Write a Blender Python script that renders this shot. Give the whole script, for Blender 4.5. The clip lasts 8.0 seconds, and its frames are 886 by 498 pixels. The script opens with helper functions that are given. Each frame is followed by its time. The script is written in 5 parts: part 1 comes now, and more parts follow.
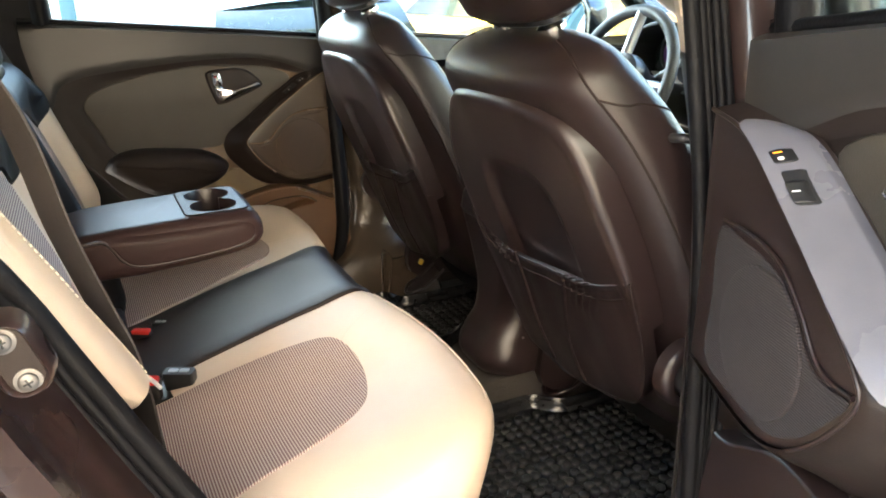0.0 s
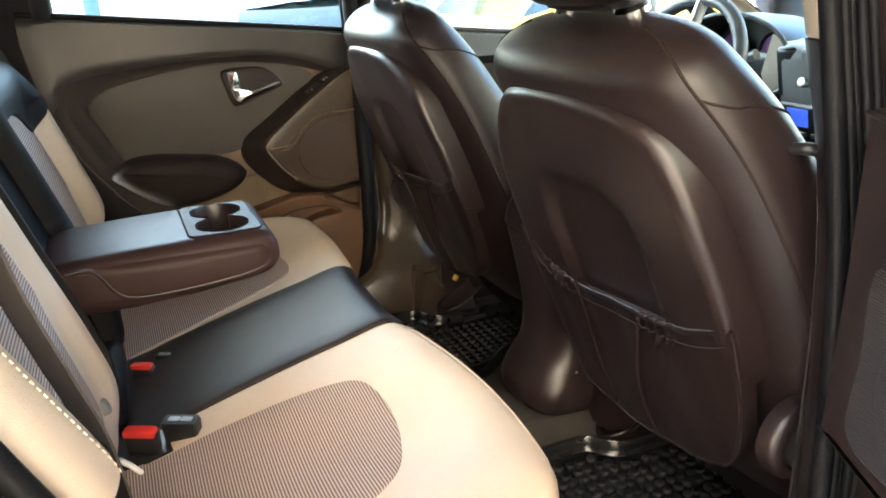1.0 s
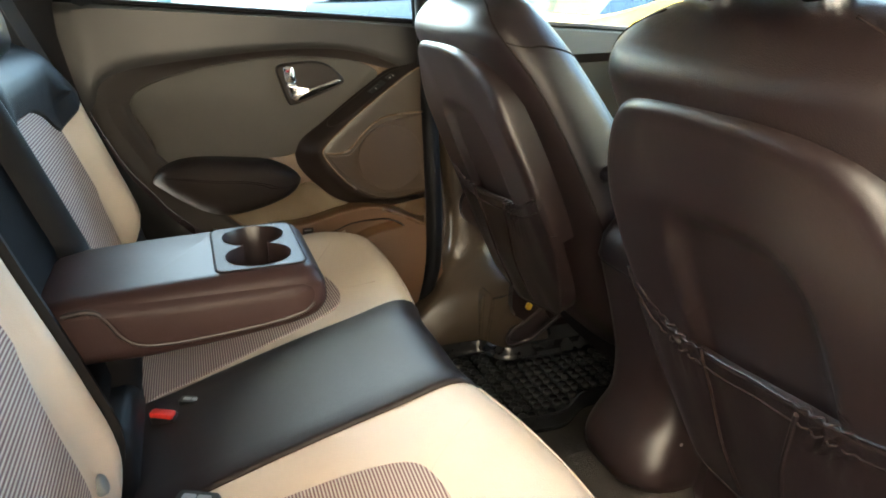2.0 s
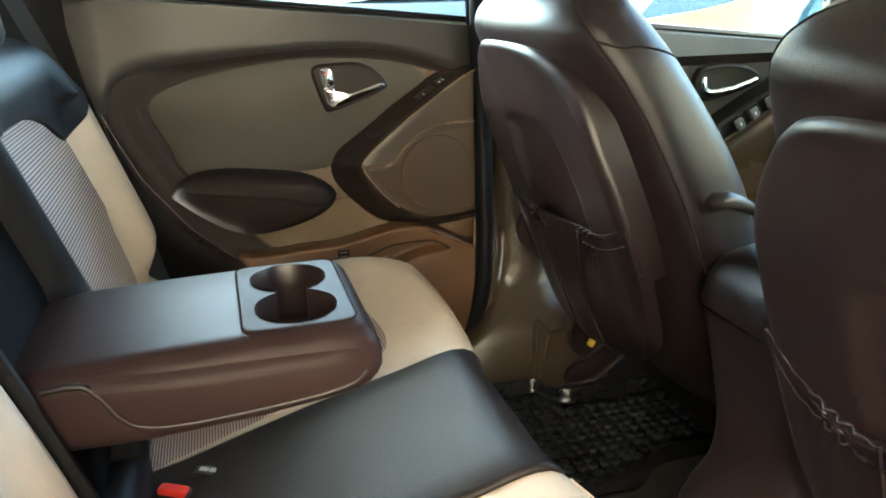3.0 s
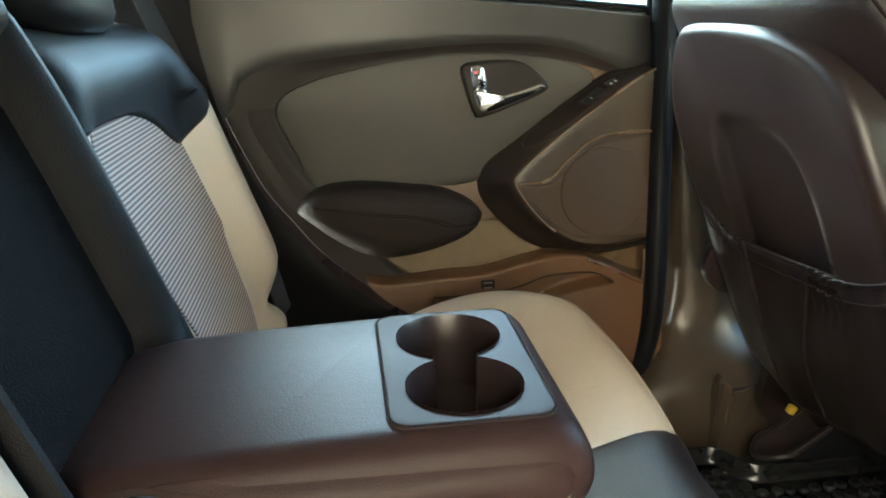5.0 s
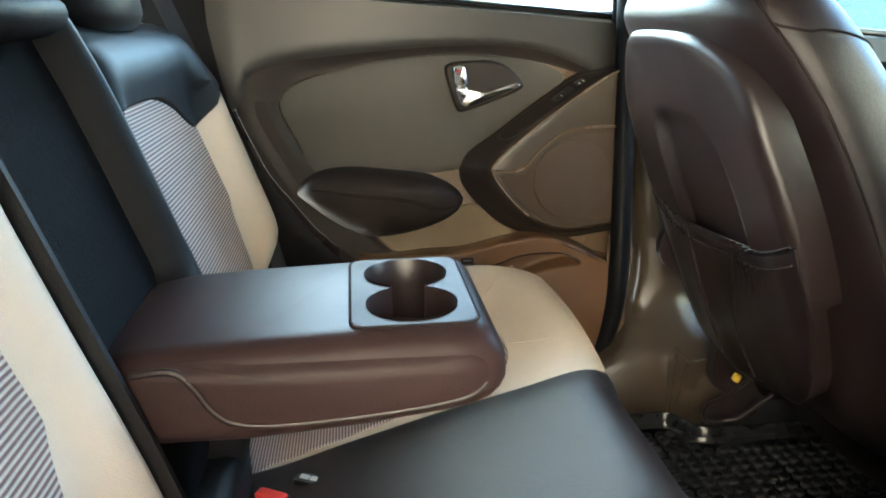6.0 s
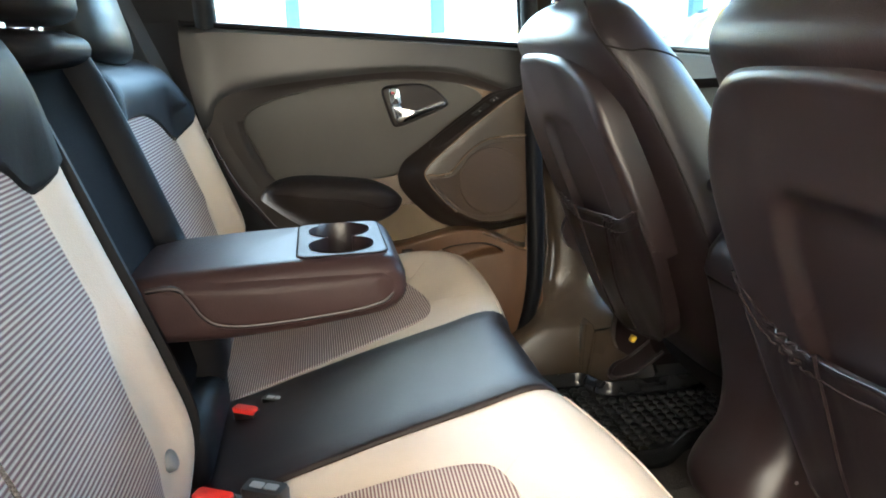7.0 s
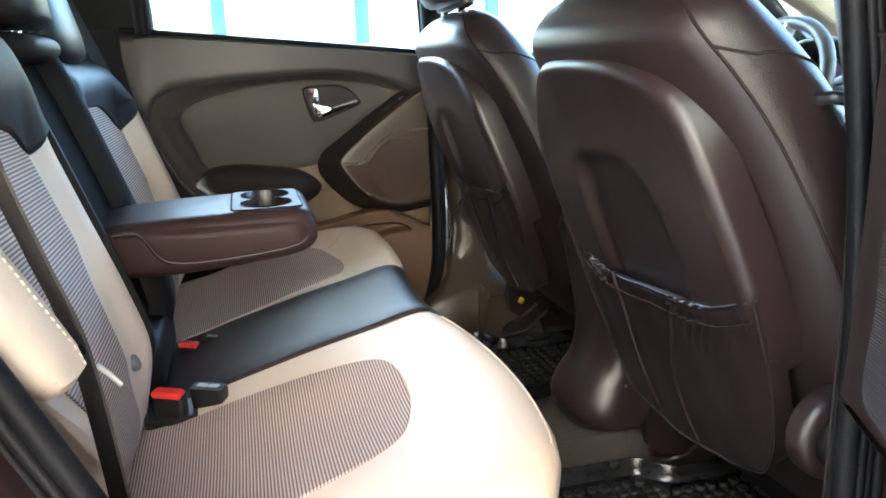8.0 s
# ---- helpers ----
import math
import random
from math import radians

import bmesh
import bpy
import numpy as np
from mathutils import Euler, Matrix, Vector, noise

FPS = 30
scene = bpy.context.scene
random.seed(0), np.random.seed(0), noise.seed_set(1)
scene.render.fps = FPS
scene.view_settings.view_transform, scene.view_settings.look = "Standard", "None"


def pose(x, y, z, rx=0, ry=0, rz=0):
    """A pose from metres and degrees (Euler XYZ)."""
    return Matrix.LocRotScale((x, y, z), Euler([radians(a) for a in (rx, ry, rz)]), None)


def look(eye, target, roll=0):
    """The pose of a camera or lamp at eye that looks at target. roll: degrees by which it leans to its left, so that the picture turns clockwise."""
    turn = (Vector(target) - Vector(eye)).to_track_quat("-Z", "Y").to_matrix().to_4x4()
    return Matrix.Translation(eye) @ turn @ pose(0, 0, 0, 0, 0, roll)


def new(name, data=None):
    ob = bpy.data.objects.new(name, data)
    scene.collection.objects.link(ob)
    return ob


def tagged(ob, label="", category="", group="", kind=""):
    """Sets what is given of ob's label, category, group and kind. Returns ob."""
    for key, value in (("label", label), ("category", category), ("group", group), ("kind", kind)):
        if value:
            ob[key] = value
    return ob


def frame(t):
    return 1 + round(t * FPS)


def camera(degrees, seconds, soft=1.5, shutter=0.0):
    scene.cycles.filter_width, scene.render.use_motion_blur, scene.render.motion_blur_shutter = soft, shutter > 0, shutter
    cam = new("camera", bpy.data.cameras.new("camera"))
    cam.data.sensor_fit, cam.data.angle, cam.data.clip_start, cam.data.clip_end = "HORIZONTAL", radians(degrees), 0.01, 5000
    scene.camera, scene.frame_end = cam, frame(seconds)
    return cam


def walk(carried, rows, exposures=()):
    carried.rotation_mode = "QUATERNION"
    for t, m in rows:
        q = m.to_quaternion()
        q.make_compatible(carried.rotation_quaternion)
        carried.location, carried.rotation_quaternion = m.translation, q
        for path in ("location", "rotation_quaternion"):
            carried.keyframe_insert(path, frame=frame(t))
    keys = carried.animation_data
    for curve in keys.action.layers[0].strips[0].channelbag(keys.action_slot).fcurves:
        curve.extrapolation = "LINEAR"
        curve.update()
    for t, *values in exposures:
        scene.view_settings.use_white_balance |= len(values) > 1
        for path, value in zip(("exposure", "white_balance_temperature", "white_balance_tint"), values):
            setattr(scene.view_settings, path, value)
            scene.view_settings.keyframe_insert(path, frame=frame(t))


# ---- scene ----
cam = camera(60.8, 8.0, 1.8)
PATH = [
    (0, (-0.062, -1.201, 1.264), (0.731, 0.513, 0.607), -1.7),
    (0.5, (-0.052, -1.141, 1.254), (0.722, 0.582, 0.595), -1.0),
    (1, (-0.014, -1.032, 1.242), (0.72, 0.709, 0.586), -2.2),
    (1.5, (0.019, -0.933, 1.236), (0.679, 0.837, 0.58), -1.5),
    (2, (0.04, -0.829, 1.226), (0.628, 0.966, 0.567), -1.4),
    (3.5, (0.046, -0.555, 1.195), (0.543, 1.274, 0.558), -0.9),
    (4, (0.054, -0.483, 1.178), (0.452, 1.376, 0.557), -1.5),
    (4.5, (0.048, -0.437, 1.168), (0.313, 1.447, 0.553), -1.9),
    (4.7, (0.028, -0.42, 1.163), (0.286, 1.467, 0.551), -1.7),
    (5.8, (0.046, -0.522, 1.165), (0.25, 1.381, 0.587), -1.0),
    (6, (0.052, -0.567, 1.163), (0.275, 1.331, 0.573), -0.7),
    (6.5, (0.065, -0.677, 1.152), (0.354, 1.223, 0.598), -1.6),
    (7, (0.073, -0.826, 1.153), (0.38, 1.084, 0.646), -2.1),
    (7.5, (0.075, -0.96, 1.152), (0.471, 0.946, 0.692), -2.1),
    (8, (0.068, -1.08, 1.138), (0.552, 0.799, 0.653), -1.8),
]
walk(cam, [(t, look(eye, target, roll)) for t, eye, target, roll in PATH], [(0.0, 4.66, 6750, 5), (3.5, 5.0, 6650, -5), (4.5, 4.93, 6450, -7), (6.0, 5.20, 6250, -3), (6.5, 5.15, 6150, -1), (8.0, 4.86, 5800, 2)])

# ---- light ----
world = bpy.data.worlds.new("daylight")
scene.world = world
world.use_nodes = True
wn = world.node_tree
sky = wn.nodes.new("ShaderNodeTexSky")
sky.sky_type, sky.sun_disc = "NISHITA", False
sky.sun_elevation, sky.sun_rotation = radians(50), radians(333.4)
sky.air_density, sky.dust_density, sky.ozone_density = 1.0, 2.0, 1.0
wn.nodes["Background"].inputs["Strength"].default_value = 0.15
wn.links.new(sky.outputs[0], wn.nodes["Background"].inputs["Color"])
sun = new("sun", bpy.data.lights.new("sun", "SUN"))
sun.data.energy, sun.data.angle, sun.data.color = 3.5, radians(0.6), (1.0, 0.94, 0.85)
sun.matrix_world = look((-3.0, 6.0, 8.0), (0, 0, 0))


# ---- materials ----
def mat(name, color, rough=0.5, metal=0.0, bump=0.0, scale=400.0, vary=0.15, vscale=9.0, coat=0.0, spec=0.5, bdist=0.001):
    m = bpy.data.materials.new(name)
    m.use_nodes = True
    n, l = m.node_tree.nodes, m.node_tree.links
    b = n["Principled BSDF"]
    b.inputs["Metallic"].default_value = metal
    b.inputs["Coat Weight"].default_value = coat
    b.inputs["Specular IOR Level"].default_value = spec
    tc = n.new("ShaderNodeTexCoord")
    big = n.new("ShaderNodeTexNoise")
    big.inputs["Scale"].default_value, big.inputs["Detail"].default_value = vscale, 5
    l.new(tc.outputs["Object"], big.inputs["Vector"])
    ramp = n.new("ShaderNodeValToRGB")
    ramp.color_ramp.elements[0].position, ramp.color_ramp.elements[1].position = 0.3, 0.7
    ramp.color_ramp.elements[0].color = (*[c * (1 - vary) for c in color], 1)
    ramp.color_ramp.elements[1].color = (*[min(1, c * (1 + vary)) for c in color], 1)
    l.new(big.outputs["Fac"], ramp.inputs["Fac"])
    l.new(ramp.outputs["Color"], b.inputs["Base Color"])
    mr = n.new("ShaderNodeMapRange")
    mr.inputs["To Min"].default_value, mr.inputs["To Max"].default_value = max(0.02, rough * 0.85), min(1, rough * 1.15)
    l.new(big.outputs["Fac"], mr.inputs["Value"])
    l.new(mr.outputs["Result"], b.inputs["Roughness"])
    if bump:
        fine = n.new("ShaderNodeTexVoronoi")
        fine.inputs["Scale"].default_value = scale
        l.new(tc.outputs["Object"], fine.inputs["Vector"])
        soft = n.new("ShaderNodeTexNoise")
        soft.inputs["Scale"].default_value, soft.inputs["Detail"].default_value = scale * 0.12, 3
        l.new(tc.outputs["Object"], soft.inputs["Vector"])
        add = n.new("ShaderNodeMath")
        add.operation = "ADD"
        l.new(fine.outputs["Distance"], add.inputs[0])
        l.new(soft.outputs["Fac"], add.inputs[1])
        bp = n.new("ShaderNodeBump")
        bp.inputs["Strength"].default_value, bp.inputs["Distance"].default_value = bump, bdist
        l.new(add.outputs[0], bp.inputs["Height"])
        l.new(bp.outputs["Normal"], b.inputs["Normal"])
    return m


def stripe_mat(name, a, b_, period, axis):
    """Ribbed seat cloth: two yarn colours in fine stripes across one axis, with raised ribs."""
    m = bpy.data.materials.new(name)
    m.use_nodes = True
    n, l = m.node_tree.nodes, m.node_tree.links
    b = n["Principled BSDF"]
    b.inputs["Roughness"].default_value = 0.85
    tc, sep = n.new("ShaderNodeTexCoord"), n.new("ShaderNodeSeparateXYZ")
    l.new(tc.outputs["Object"], sep.inputs[0])
    mul, sn, mr = n.new("ShaderNodeMath"), n.new("ShaderNodeMath"), n.new("ShaderNodeMapRange")
    mul.operation, sn.operation = "MULTIPLY", "SINE"
    mul.inputs[1].default_value = 2 * math.pi / period
    l.new(sep.outputs[axis], mul.inputs[0])
    l.new(mul.outputs[0], sn.inputs[0])
    mr.inputs["From Min"].default_value, mr.inputs["From Max"].default_value = -0.5, 0.5
    l.new(sn.outputs[0], mr.inputs["Value"])
    noise_ = n.new("ShaderNodeTexNoise")
    noise_.inputs["Scale"].default_value = 900
    l.new(tc.outputs["Object"], noise_.inputs["Vector"])
    mix, mix2 = n.new("ShaderNodeMix"), n.new("ShaderNodeMix")
    for k in (mix, mix2):
        k.data_type = "RGBA"
    mix.inputs["A"].default_value, mix.inputs["B"].default_value = (*a, 1), (*b_, 1)
    l.new(mr.outputs["Result"], mix.inputs["Factor"])
    mix2.blend_type = "MULTIPLY"
    mix2.inputs["Factor"].default_value = 0.35
    l.new(mix.outputs["Result"], mix2.inputs["A"])
    l.new(noise_.outputs["Fac"], mix2.inputs["B"])
    l.new(mix2.outputs["Result"], b.inputs["Base Color"])
    bp = n.new("ShaderNodeBump")
    bp.inputs["Strength"].default_value, bp.inputs["Distance"].default_value = 0.4, 0.0008
    l.new(sn.outputs[0], bp.inputs["Height"])
    l.new(bp.outputs["Normal"], b.inputs["Normal"])
    return m


def glow_mat(name, color, strength):
    m = mat(name, color, 0.4)
    b = m.node_tree.nodes["Principled BSDF"]
    b.inputs["Emission Color"].default_value = (*color, 1)
    b.inputs["Emission Strength"].default_value = strength
    return m


def glass_mat(name, tint):
    m = bpy.data.materials.new(name)
    m.use_nodes = True
    b = m.node_tree.nodes["Principled BSDF"]
    b.inputs["Base Color"].default_value = (*tint, 1)
    b.inputs["Transmission Weight"].default_value = 1.0
    b.inputs["Roughness"].default_value = 0.0
    b.inputs["IOR"].default_value = 1.1
    return m


BROWN = mat("brown leather", (0.0175, 0.0110, 0.0110), 0.33, spec=0.42, bump=0.2, scale=900, vary=0.12)
SHELL = mat("brown grained plastic", (0.0195, 0.0122, 0.0122), 0.30, bump=0.12, scale=1400, vary=0.10)
DARK = mat("dark brown leather", (0.009, 0.008, 0.0085), 0.50, bump=0.22, scale=900, vary=0.12, spec=0.12)
ARMB = mat("brown armrest leather", (0.030, 0.0170, 0.0168), 0.40, bump=0.12, scale=900, vary=0.12, spec=0.12)
MIDB = mat("dark brown seat leather", (0.017, 0.012, 0.012), 0.42, bump=0.18, scale=900, vary=0.12, spec=0.22)
TONGUE = mat("bright steel", (0.62, 0.61, 0.60), 0.35, metal=0.3, vary=0.04)
BOLTM = mat("dull steel", (0.16, 0.155, 0.15), 0.42, metal=0.9, vary=0.1)
GLOSSD = mat("dark glossy leather", (0.009, 0.008, 0.008), 0.34, bump=0.15, scale=900, vary=0.12, spec=0.2)
CUPP = mat("brown satin plastic", (0.026, 0.0145, 0.0125), 0.48, bump=0.1, scale=1400, vary=0.1, spec=0.12)
BEIGE = mat("beige leather", (0.54, 0.43, 0.335), 0.50, bump=0.22, scale=900, vary=0.06)
STRIPE_X = stripe_mat("striped cloth on the cushion", (0.53, 0.45, 0.40), (0.18, 0.092, 0.098), 0.0034, 0)
STRIPE_Z = stripe_mat("striped cloth on the backrest", (0.49, 0.415, 0.365), (0.16, 0.088, 0.092), 0.0039, 2)
TAN = mat("tan door leather", (0.050, 0.043, 0.034), 0.40, bump=0.2, scale=900, vary=0.10, spec=0.32)
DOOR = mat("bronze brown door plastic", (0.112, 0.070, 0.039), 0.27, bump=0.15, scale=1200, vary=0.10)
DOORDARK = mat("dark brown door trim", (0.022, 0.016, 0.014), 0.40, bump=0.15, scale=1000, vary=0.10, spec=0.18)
PLUSH = mat("brown cloth lining", (0.165, 0.126, 0.082), 0.9, bump=0.5, scale=700, vary=0.18)
ELBOW = mat("soft dark brown padding", (0.024, 0.018, 0.016), 0.50, bump=0.2, scale=900, vary=0.1, spec=0.10)
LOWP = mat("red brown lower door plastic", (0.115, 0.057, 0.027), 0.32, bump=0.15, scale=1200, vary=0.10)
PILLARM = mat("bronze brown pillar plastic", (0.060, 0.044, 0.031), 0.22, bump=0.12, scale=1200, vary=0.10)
UPPERT = mat("brown upper door trim", (0.035, 0.032, 0.030), 0.30, bump=0.10, scale=1000, vary=0.06, spec=0.36)
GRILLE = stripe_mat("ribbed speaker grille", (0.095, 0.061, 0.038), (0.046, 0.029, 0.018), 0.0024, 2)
# darker copy of GRILLE: the near door's dimmer light is in its colour
GRILLE_DIM = stripe_mat("ribbed speaker grille with shade painted in", (0.040, 0.031, 0.033), (0.017, 0.0135, 0.0145), 0.0024, 2)
CHROME = mat("chrome", (0.75, 0.76, 0.78), 0.10, metal=1.0, vary=0.03)
SILVER = mat("silver paint", (0.45, 0.45, 0.46), 0.35, metal=0.8, vary=0.05)
BLACKP = mat("black plastic", (0.016, 0.016, 0.017), 0.34, vary=0.12)
RUBBER = mat("black rubber", (0.006, 0.006, 0.007), 0.45, bump=0.2, scale=300, vary=0.25, spec=0.12)
MATR = mat("rubber mat", (0.014, 0.014, 0.015), 0.22, vary=0.12, vscale=30)
TREADM = mat("worn rubber tread", (0.0165, 0.0165, 0.017), 0.40, vary=0.2, vscale=60, spec=0.26)
CARPET = mat("brown carpet", (0.046, 0.039, 0.034), 0.95, bump=0.9, scale=650, vary=0.25, bdist=0.003)
RED = mat("red plastic", (0.62, 0.03, 0.025), 0.4, vary=0.05)
YELLOW = mat("yellow plastic", (0.75, 0.48, 0.04), 0.45, vary=0.05)
WEB = mat("seat belt webbing", (0.030, 0.024, 0.022), 0.7, bump=0.6, scale=700)
THREAD = mat("stitching thread", (0.024, 0.017, 0.016), 0.9, spec=0.1)
LIGHTTHREAD = mat("pale stitching thread", (0.62, 0.52, 0.42), 0.8, spec=0.2)
LININGP = mat("beige plastic lining", (0.46, 0.39, 0.31), 0.6, bump=0.15, scale=900)
PAINT = mat("brown metallic paint", (0.036, 0.021, 0.019), 0.28, metal=0.35, coat=0.6, vary=0.06)
GREYP = mat("grey plastic", (0.16, 0.165, 0.17), 0.42, bump=0.1, scale=900)
SWITCH_LIT = mat("switch plate with light painted in", (0.12, 0.122, 0.145), 0.28, bump=0.1, scale=1200)
WHITE = mat("white print", (0.8, 0.8, 0.8), 0.5)
ORANGE = glow_mat("orange lamp", (1.0, 0.35, 0.03), 0.06)
SCREEN = glow_mat("blue display", (0.05, 0.13, 0.8), 0.03)
VIOLET = glow_mat("violet gauge light", (0.10, 0.02, 0.14), 0.003)
WHEELM = mat("dark grey leather", (0.055, 0.055, 0.058), 0.45, bump=0.15, scale=900)
GLASS = glass_mat("tinted window glass", (0.62, 0.90, 0.92))
PRIVACY = glass_mat("dark privacy glass", (0.10, 0.11, 0.115))
MIRROR = mat("mirror glass", (0.85, 0.87, 0.88), 0.02, metal=1.0, vary=0.01)
WALLG = mat("grey concrete wall", (0.20, 0.195, 0.185), 0.8, bump=0.4, scale=40, vary=0.15, vscale=1.5, bdist=0.01)
WALLC = mat("cream wall paint", (0.56, 0.475, 0.38), 0.8, bump=0.3, scale=40, vary=0.08, vscale=1.5, bdist=0.01)
RECESS = mat("black lining cloth", (0.006, 0.0055, 0.006), 0.95, bump=0.5, scale=700, spec=0.04)
WALLW = mat("white wall paint", (0.80, 0.80, 0.78), 0.7, vary=0.04, vscale=1.2)
FRAMEB = mat("pale blue window frame", (0.06, 0.13, 0.15), 0.5, vary=0.04)
GROUND = mat("pale concrete paving", (0.42, 0.41, 0.39), 0.85, bump=0.4, scale=60, vary=0.15, vscale=0.8, bdist=0.01)
YPAINT = mat("yellow paint", (0.72, 0.42, 0.05), 0.35, vary=0.12, coat=0.4)
BLKPAINT = mat("black car paint", (0.015, 0.017, 0.018), 0.15, coat=0.8)
SIDEGLASS = mat("dark car glass", (0.02, 0.03, 0.03), 0.05, spec=0.8)
LEAF = mat("green leaves", (0.06, 0.10, 0.04), 0.6, vary=0.35, vscale=3)
BARK = mat("bark", (0.13, 0.10, 0.07), 0.9, bump=0.8, scale=60)


# ---- building helpers ----
BASE = {}


def thing(name, at, label, category, group="", kind=""):
    ob = new(name)
    ob.location = at
    BASE[ob] = Vector(at)
    ob.empty_display_size = 0.05
    return tagged(ob, label, category, group, kind)


def build(name, geo, material, base=(0, 0, 0), smooth=True):
    me = bpy.data.meshes.new(name)
    if isinstance(geo, bmesh.types.BMesh):
        geo.to_mesh(me)
        geo.free()
    else:
        me.from_pydata([tuple(v) for v in geo[0]], [], geo[1])
        bm = bmesh.new()
        bm.from_mesh(me)
        bmesh.ops.remove_doubles(bm, verts=bm.verts, dist=1e-6)
        bmesh.ops.recalc_face_normals(bm, faces=bm.faces)
        bm.to_mesh(me)
        bm.free()
    me.transform(Matrix.Translation(-Vector(base)))
    for p in me.polygons:
        p.use_smooth = smooth
    me.set_sharp_from_angle(angle=radians(48))
    me.materials.append(material)
    return new(name, me)


def part(name, geo, material, parent, label="", smooth=True):
    ob = build(name, geo, material, BASE[parent], smooth)
    ob.parent = parent
    BASE[ob] = BASE[parent]
    if label:
        ob["label"] = label
    return ob


def single(name, geo, material, label, category, group="", kind="", smooth=True):
    return tagged(build(name, geo, material, (0, 0, 0), smooth), label, category, group, kind)


def join(*geos):
    v, f = [], []
    for gv, gf in geos:
        k = len(v)
        v += [Vector(p) for p in gv]
        f += [tuple(i + k for i in q) for q in gf]
    return v, f


def interp(table, x):
    xs = [a for a, _ in table]
    return float(np.interp(x, xs, [b for _, b in table]))


def smooth_interp(table, x):
    """Monotone-looking smooth curve through a short table."""
    xs, ys = [a for a, _ in table], [b for _, b in table]
    if x <= xs[0]:
        return ys[0]
    if x >= xs[-1]:
        return ys[-1]
    i = max(k for k in range(len(xs) - 1) if xs[k] <= x)
    h = xs[i + 1] - xs[i]
    slope = lambda k: 0.0 if k in (0, len(xs) - 1) and len(xs) > 2 and False else (ys[min(k + 1, len(xs) - 1)] - ys[max(k - 1, 0)]) / (xs[min(k + 1, len(xs) - 1)] - xs[max(k - 1, 0)])
    t = (x - xs[i]) / h
    a, b = slope(i) * h, slope(i + 1) * h
    return (2 * t**3 - 3 * t**2 + 1) * ys[i] + (t**3 - 2 * t**2 + t) * a + (-2 * t**3 + 3 * t**2) * ys[i + 1] + (t**3 - t**2) * b


def curve(pts, n=8, closed=False):
    """Catmull-Rom curve through a few control points of any dimension."""
    p = [np.array(q, float) for q in pts]
    m, out = len(p), []
    for i in range(m if closed else m - 1):
        a, b, c, d = (p[(i - 1) % m], p[i], p[(i + 1) % m], p[(i + 2) % m]) if closed else (p[max(i - 1, 0)], p[i], p[i + 1], p[min(i + 2, m - 1)])
        for k in range(n):
            t = k / n
            out.append(0.5 * (2 * b + (c - a) * t + (2 * a - 5 * b + 4 * c - d) * t * t + (3 * b - a - 3 * c + d) * t**3))
    if not closed:
        out.append(p[-1])
    return out


def resample(pts, n, closed=False):
    p = np.array([tuple(q) for q in pts], float)
    if closed:
        p = np.vstack([p, p[:1]])
    d = np.concatenate([[0], np.cumsum(np.linalg.norm(np.diff(p, axis=0), axis=1))])
    s = np.linspace(0, d[-1], n + 1)[:-1] if closed else np.linspace(0, d[-1], n)
    return [np.array([np.interp(q, d, p[:, k]) for k in range(p.shape[1])]) for q in s]


def grid(f, us, vs, closed_u=False):
    v = [f(a, b) for b in vs for a in us]
    n, faces = len(us), []
    for j in range(len(vs) - 1):
        for i in range(n if closed_u else n - 1):
            k = (i + 1) % n
            faces.append((j * n + i, j * n + k, (j + 1) * n + k, (j + 1) * n + i))
    return v, faces


def loft(rings, cap=True):
    n = len(rings[0])
    v = [p for r in rings for p in r]
    f = [(j * n + i, j * n + (i + 1) % n, (j + 1) * n + (i + 1) % n, (j + 1) * n + i) for j in range(len(rings) - 1) for i in range(n)]
    if cap:
        f += [tuple(reversed(range(n))), tuple((len(rings) - 1) * n + i for i in range(n))]
    return v, f


def superell(a, b, e, n):
    out = []
    for i in range(n):
        t = 2 * math.pi * i / n
        c, s = math.cos(t), math.sin(t)
        out.append((a * math.copysign(abs(c) ** (2 / e), c), b * math.copysign(abs(s) ** (2 / e), s)))
    return out


def rrect(cx, cy, w, h, r, k=5):
    out = []
    for qx, qy, a0 in ((1, 1, 0), (-1, 1, 90), (-1, -1, 180), (1, -1, 270)):
        for i in range(k + 1):
            a = radians(a0 + 90 * i / k)
            out.append((cx + qx * (w / 2 - r) + r * math.cos(a), cy + qy * (h / 2 - r) + r * math.sin(a)))
    return out


def tube(pts, r, n=8, closed=False, flat=1.0):
    """Round bar along a polyline; r may be a number or a function of 0..1."""
    p = [Vector(q) for q in pts]
    m, rings, side = len(p), [], None
    for i in range(m):
        t = (p[(i + 1) % m] - p[(i - 1) % m]) if closed else (p[min(i + 1, m - 1)] - p[max(i - 1, 0)])
        t.normalize()
        if side is None:
            side = t.orthogonal().normalized()
        side = (side - t * side.dot(t)).normalized()
        up = t.cross(side)
        rr = r(i / max(1, m - 1)) if callable(r) else r
        rings.append([p[i] + side * rr * math.cos(2 * math.pi * k / n) + up * rr * flat * math.sin(2 * math.pi * k / n) for k in range(n)])
    if closed:
        rings.append(rings[0])
    return loft(rings, not closed)


def ribbon(path, across, w, t):
    """Flat strap along a path: across gives its width direction."""
    a = Vector(across).normalized()
    p = [Vector(q) for q in path]
    rings = []
    for i in range(len(p)):
        d = (p[min(i + 1, len(p) - 1)] - p[max(i - 1, 0)]).normalized()
        n = d.cross(a).normalized()
        rings.append([p[i] + a * sx * w / 2 + n * sy * t / 2 for sx, sy in ((1, 1), (-1, 1), (-1, -1), (1, -1))])
    return loft(rings)


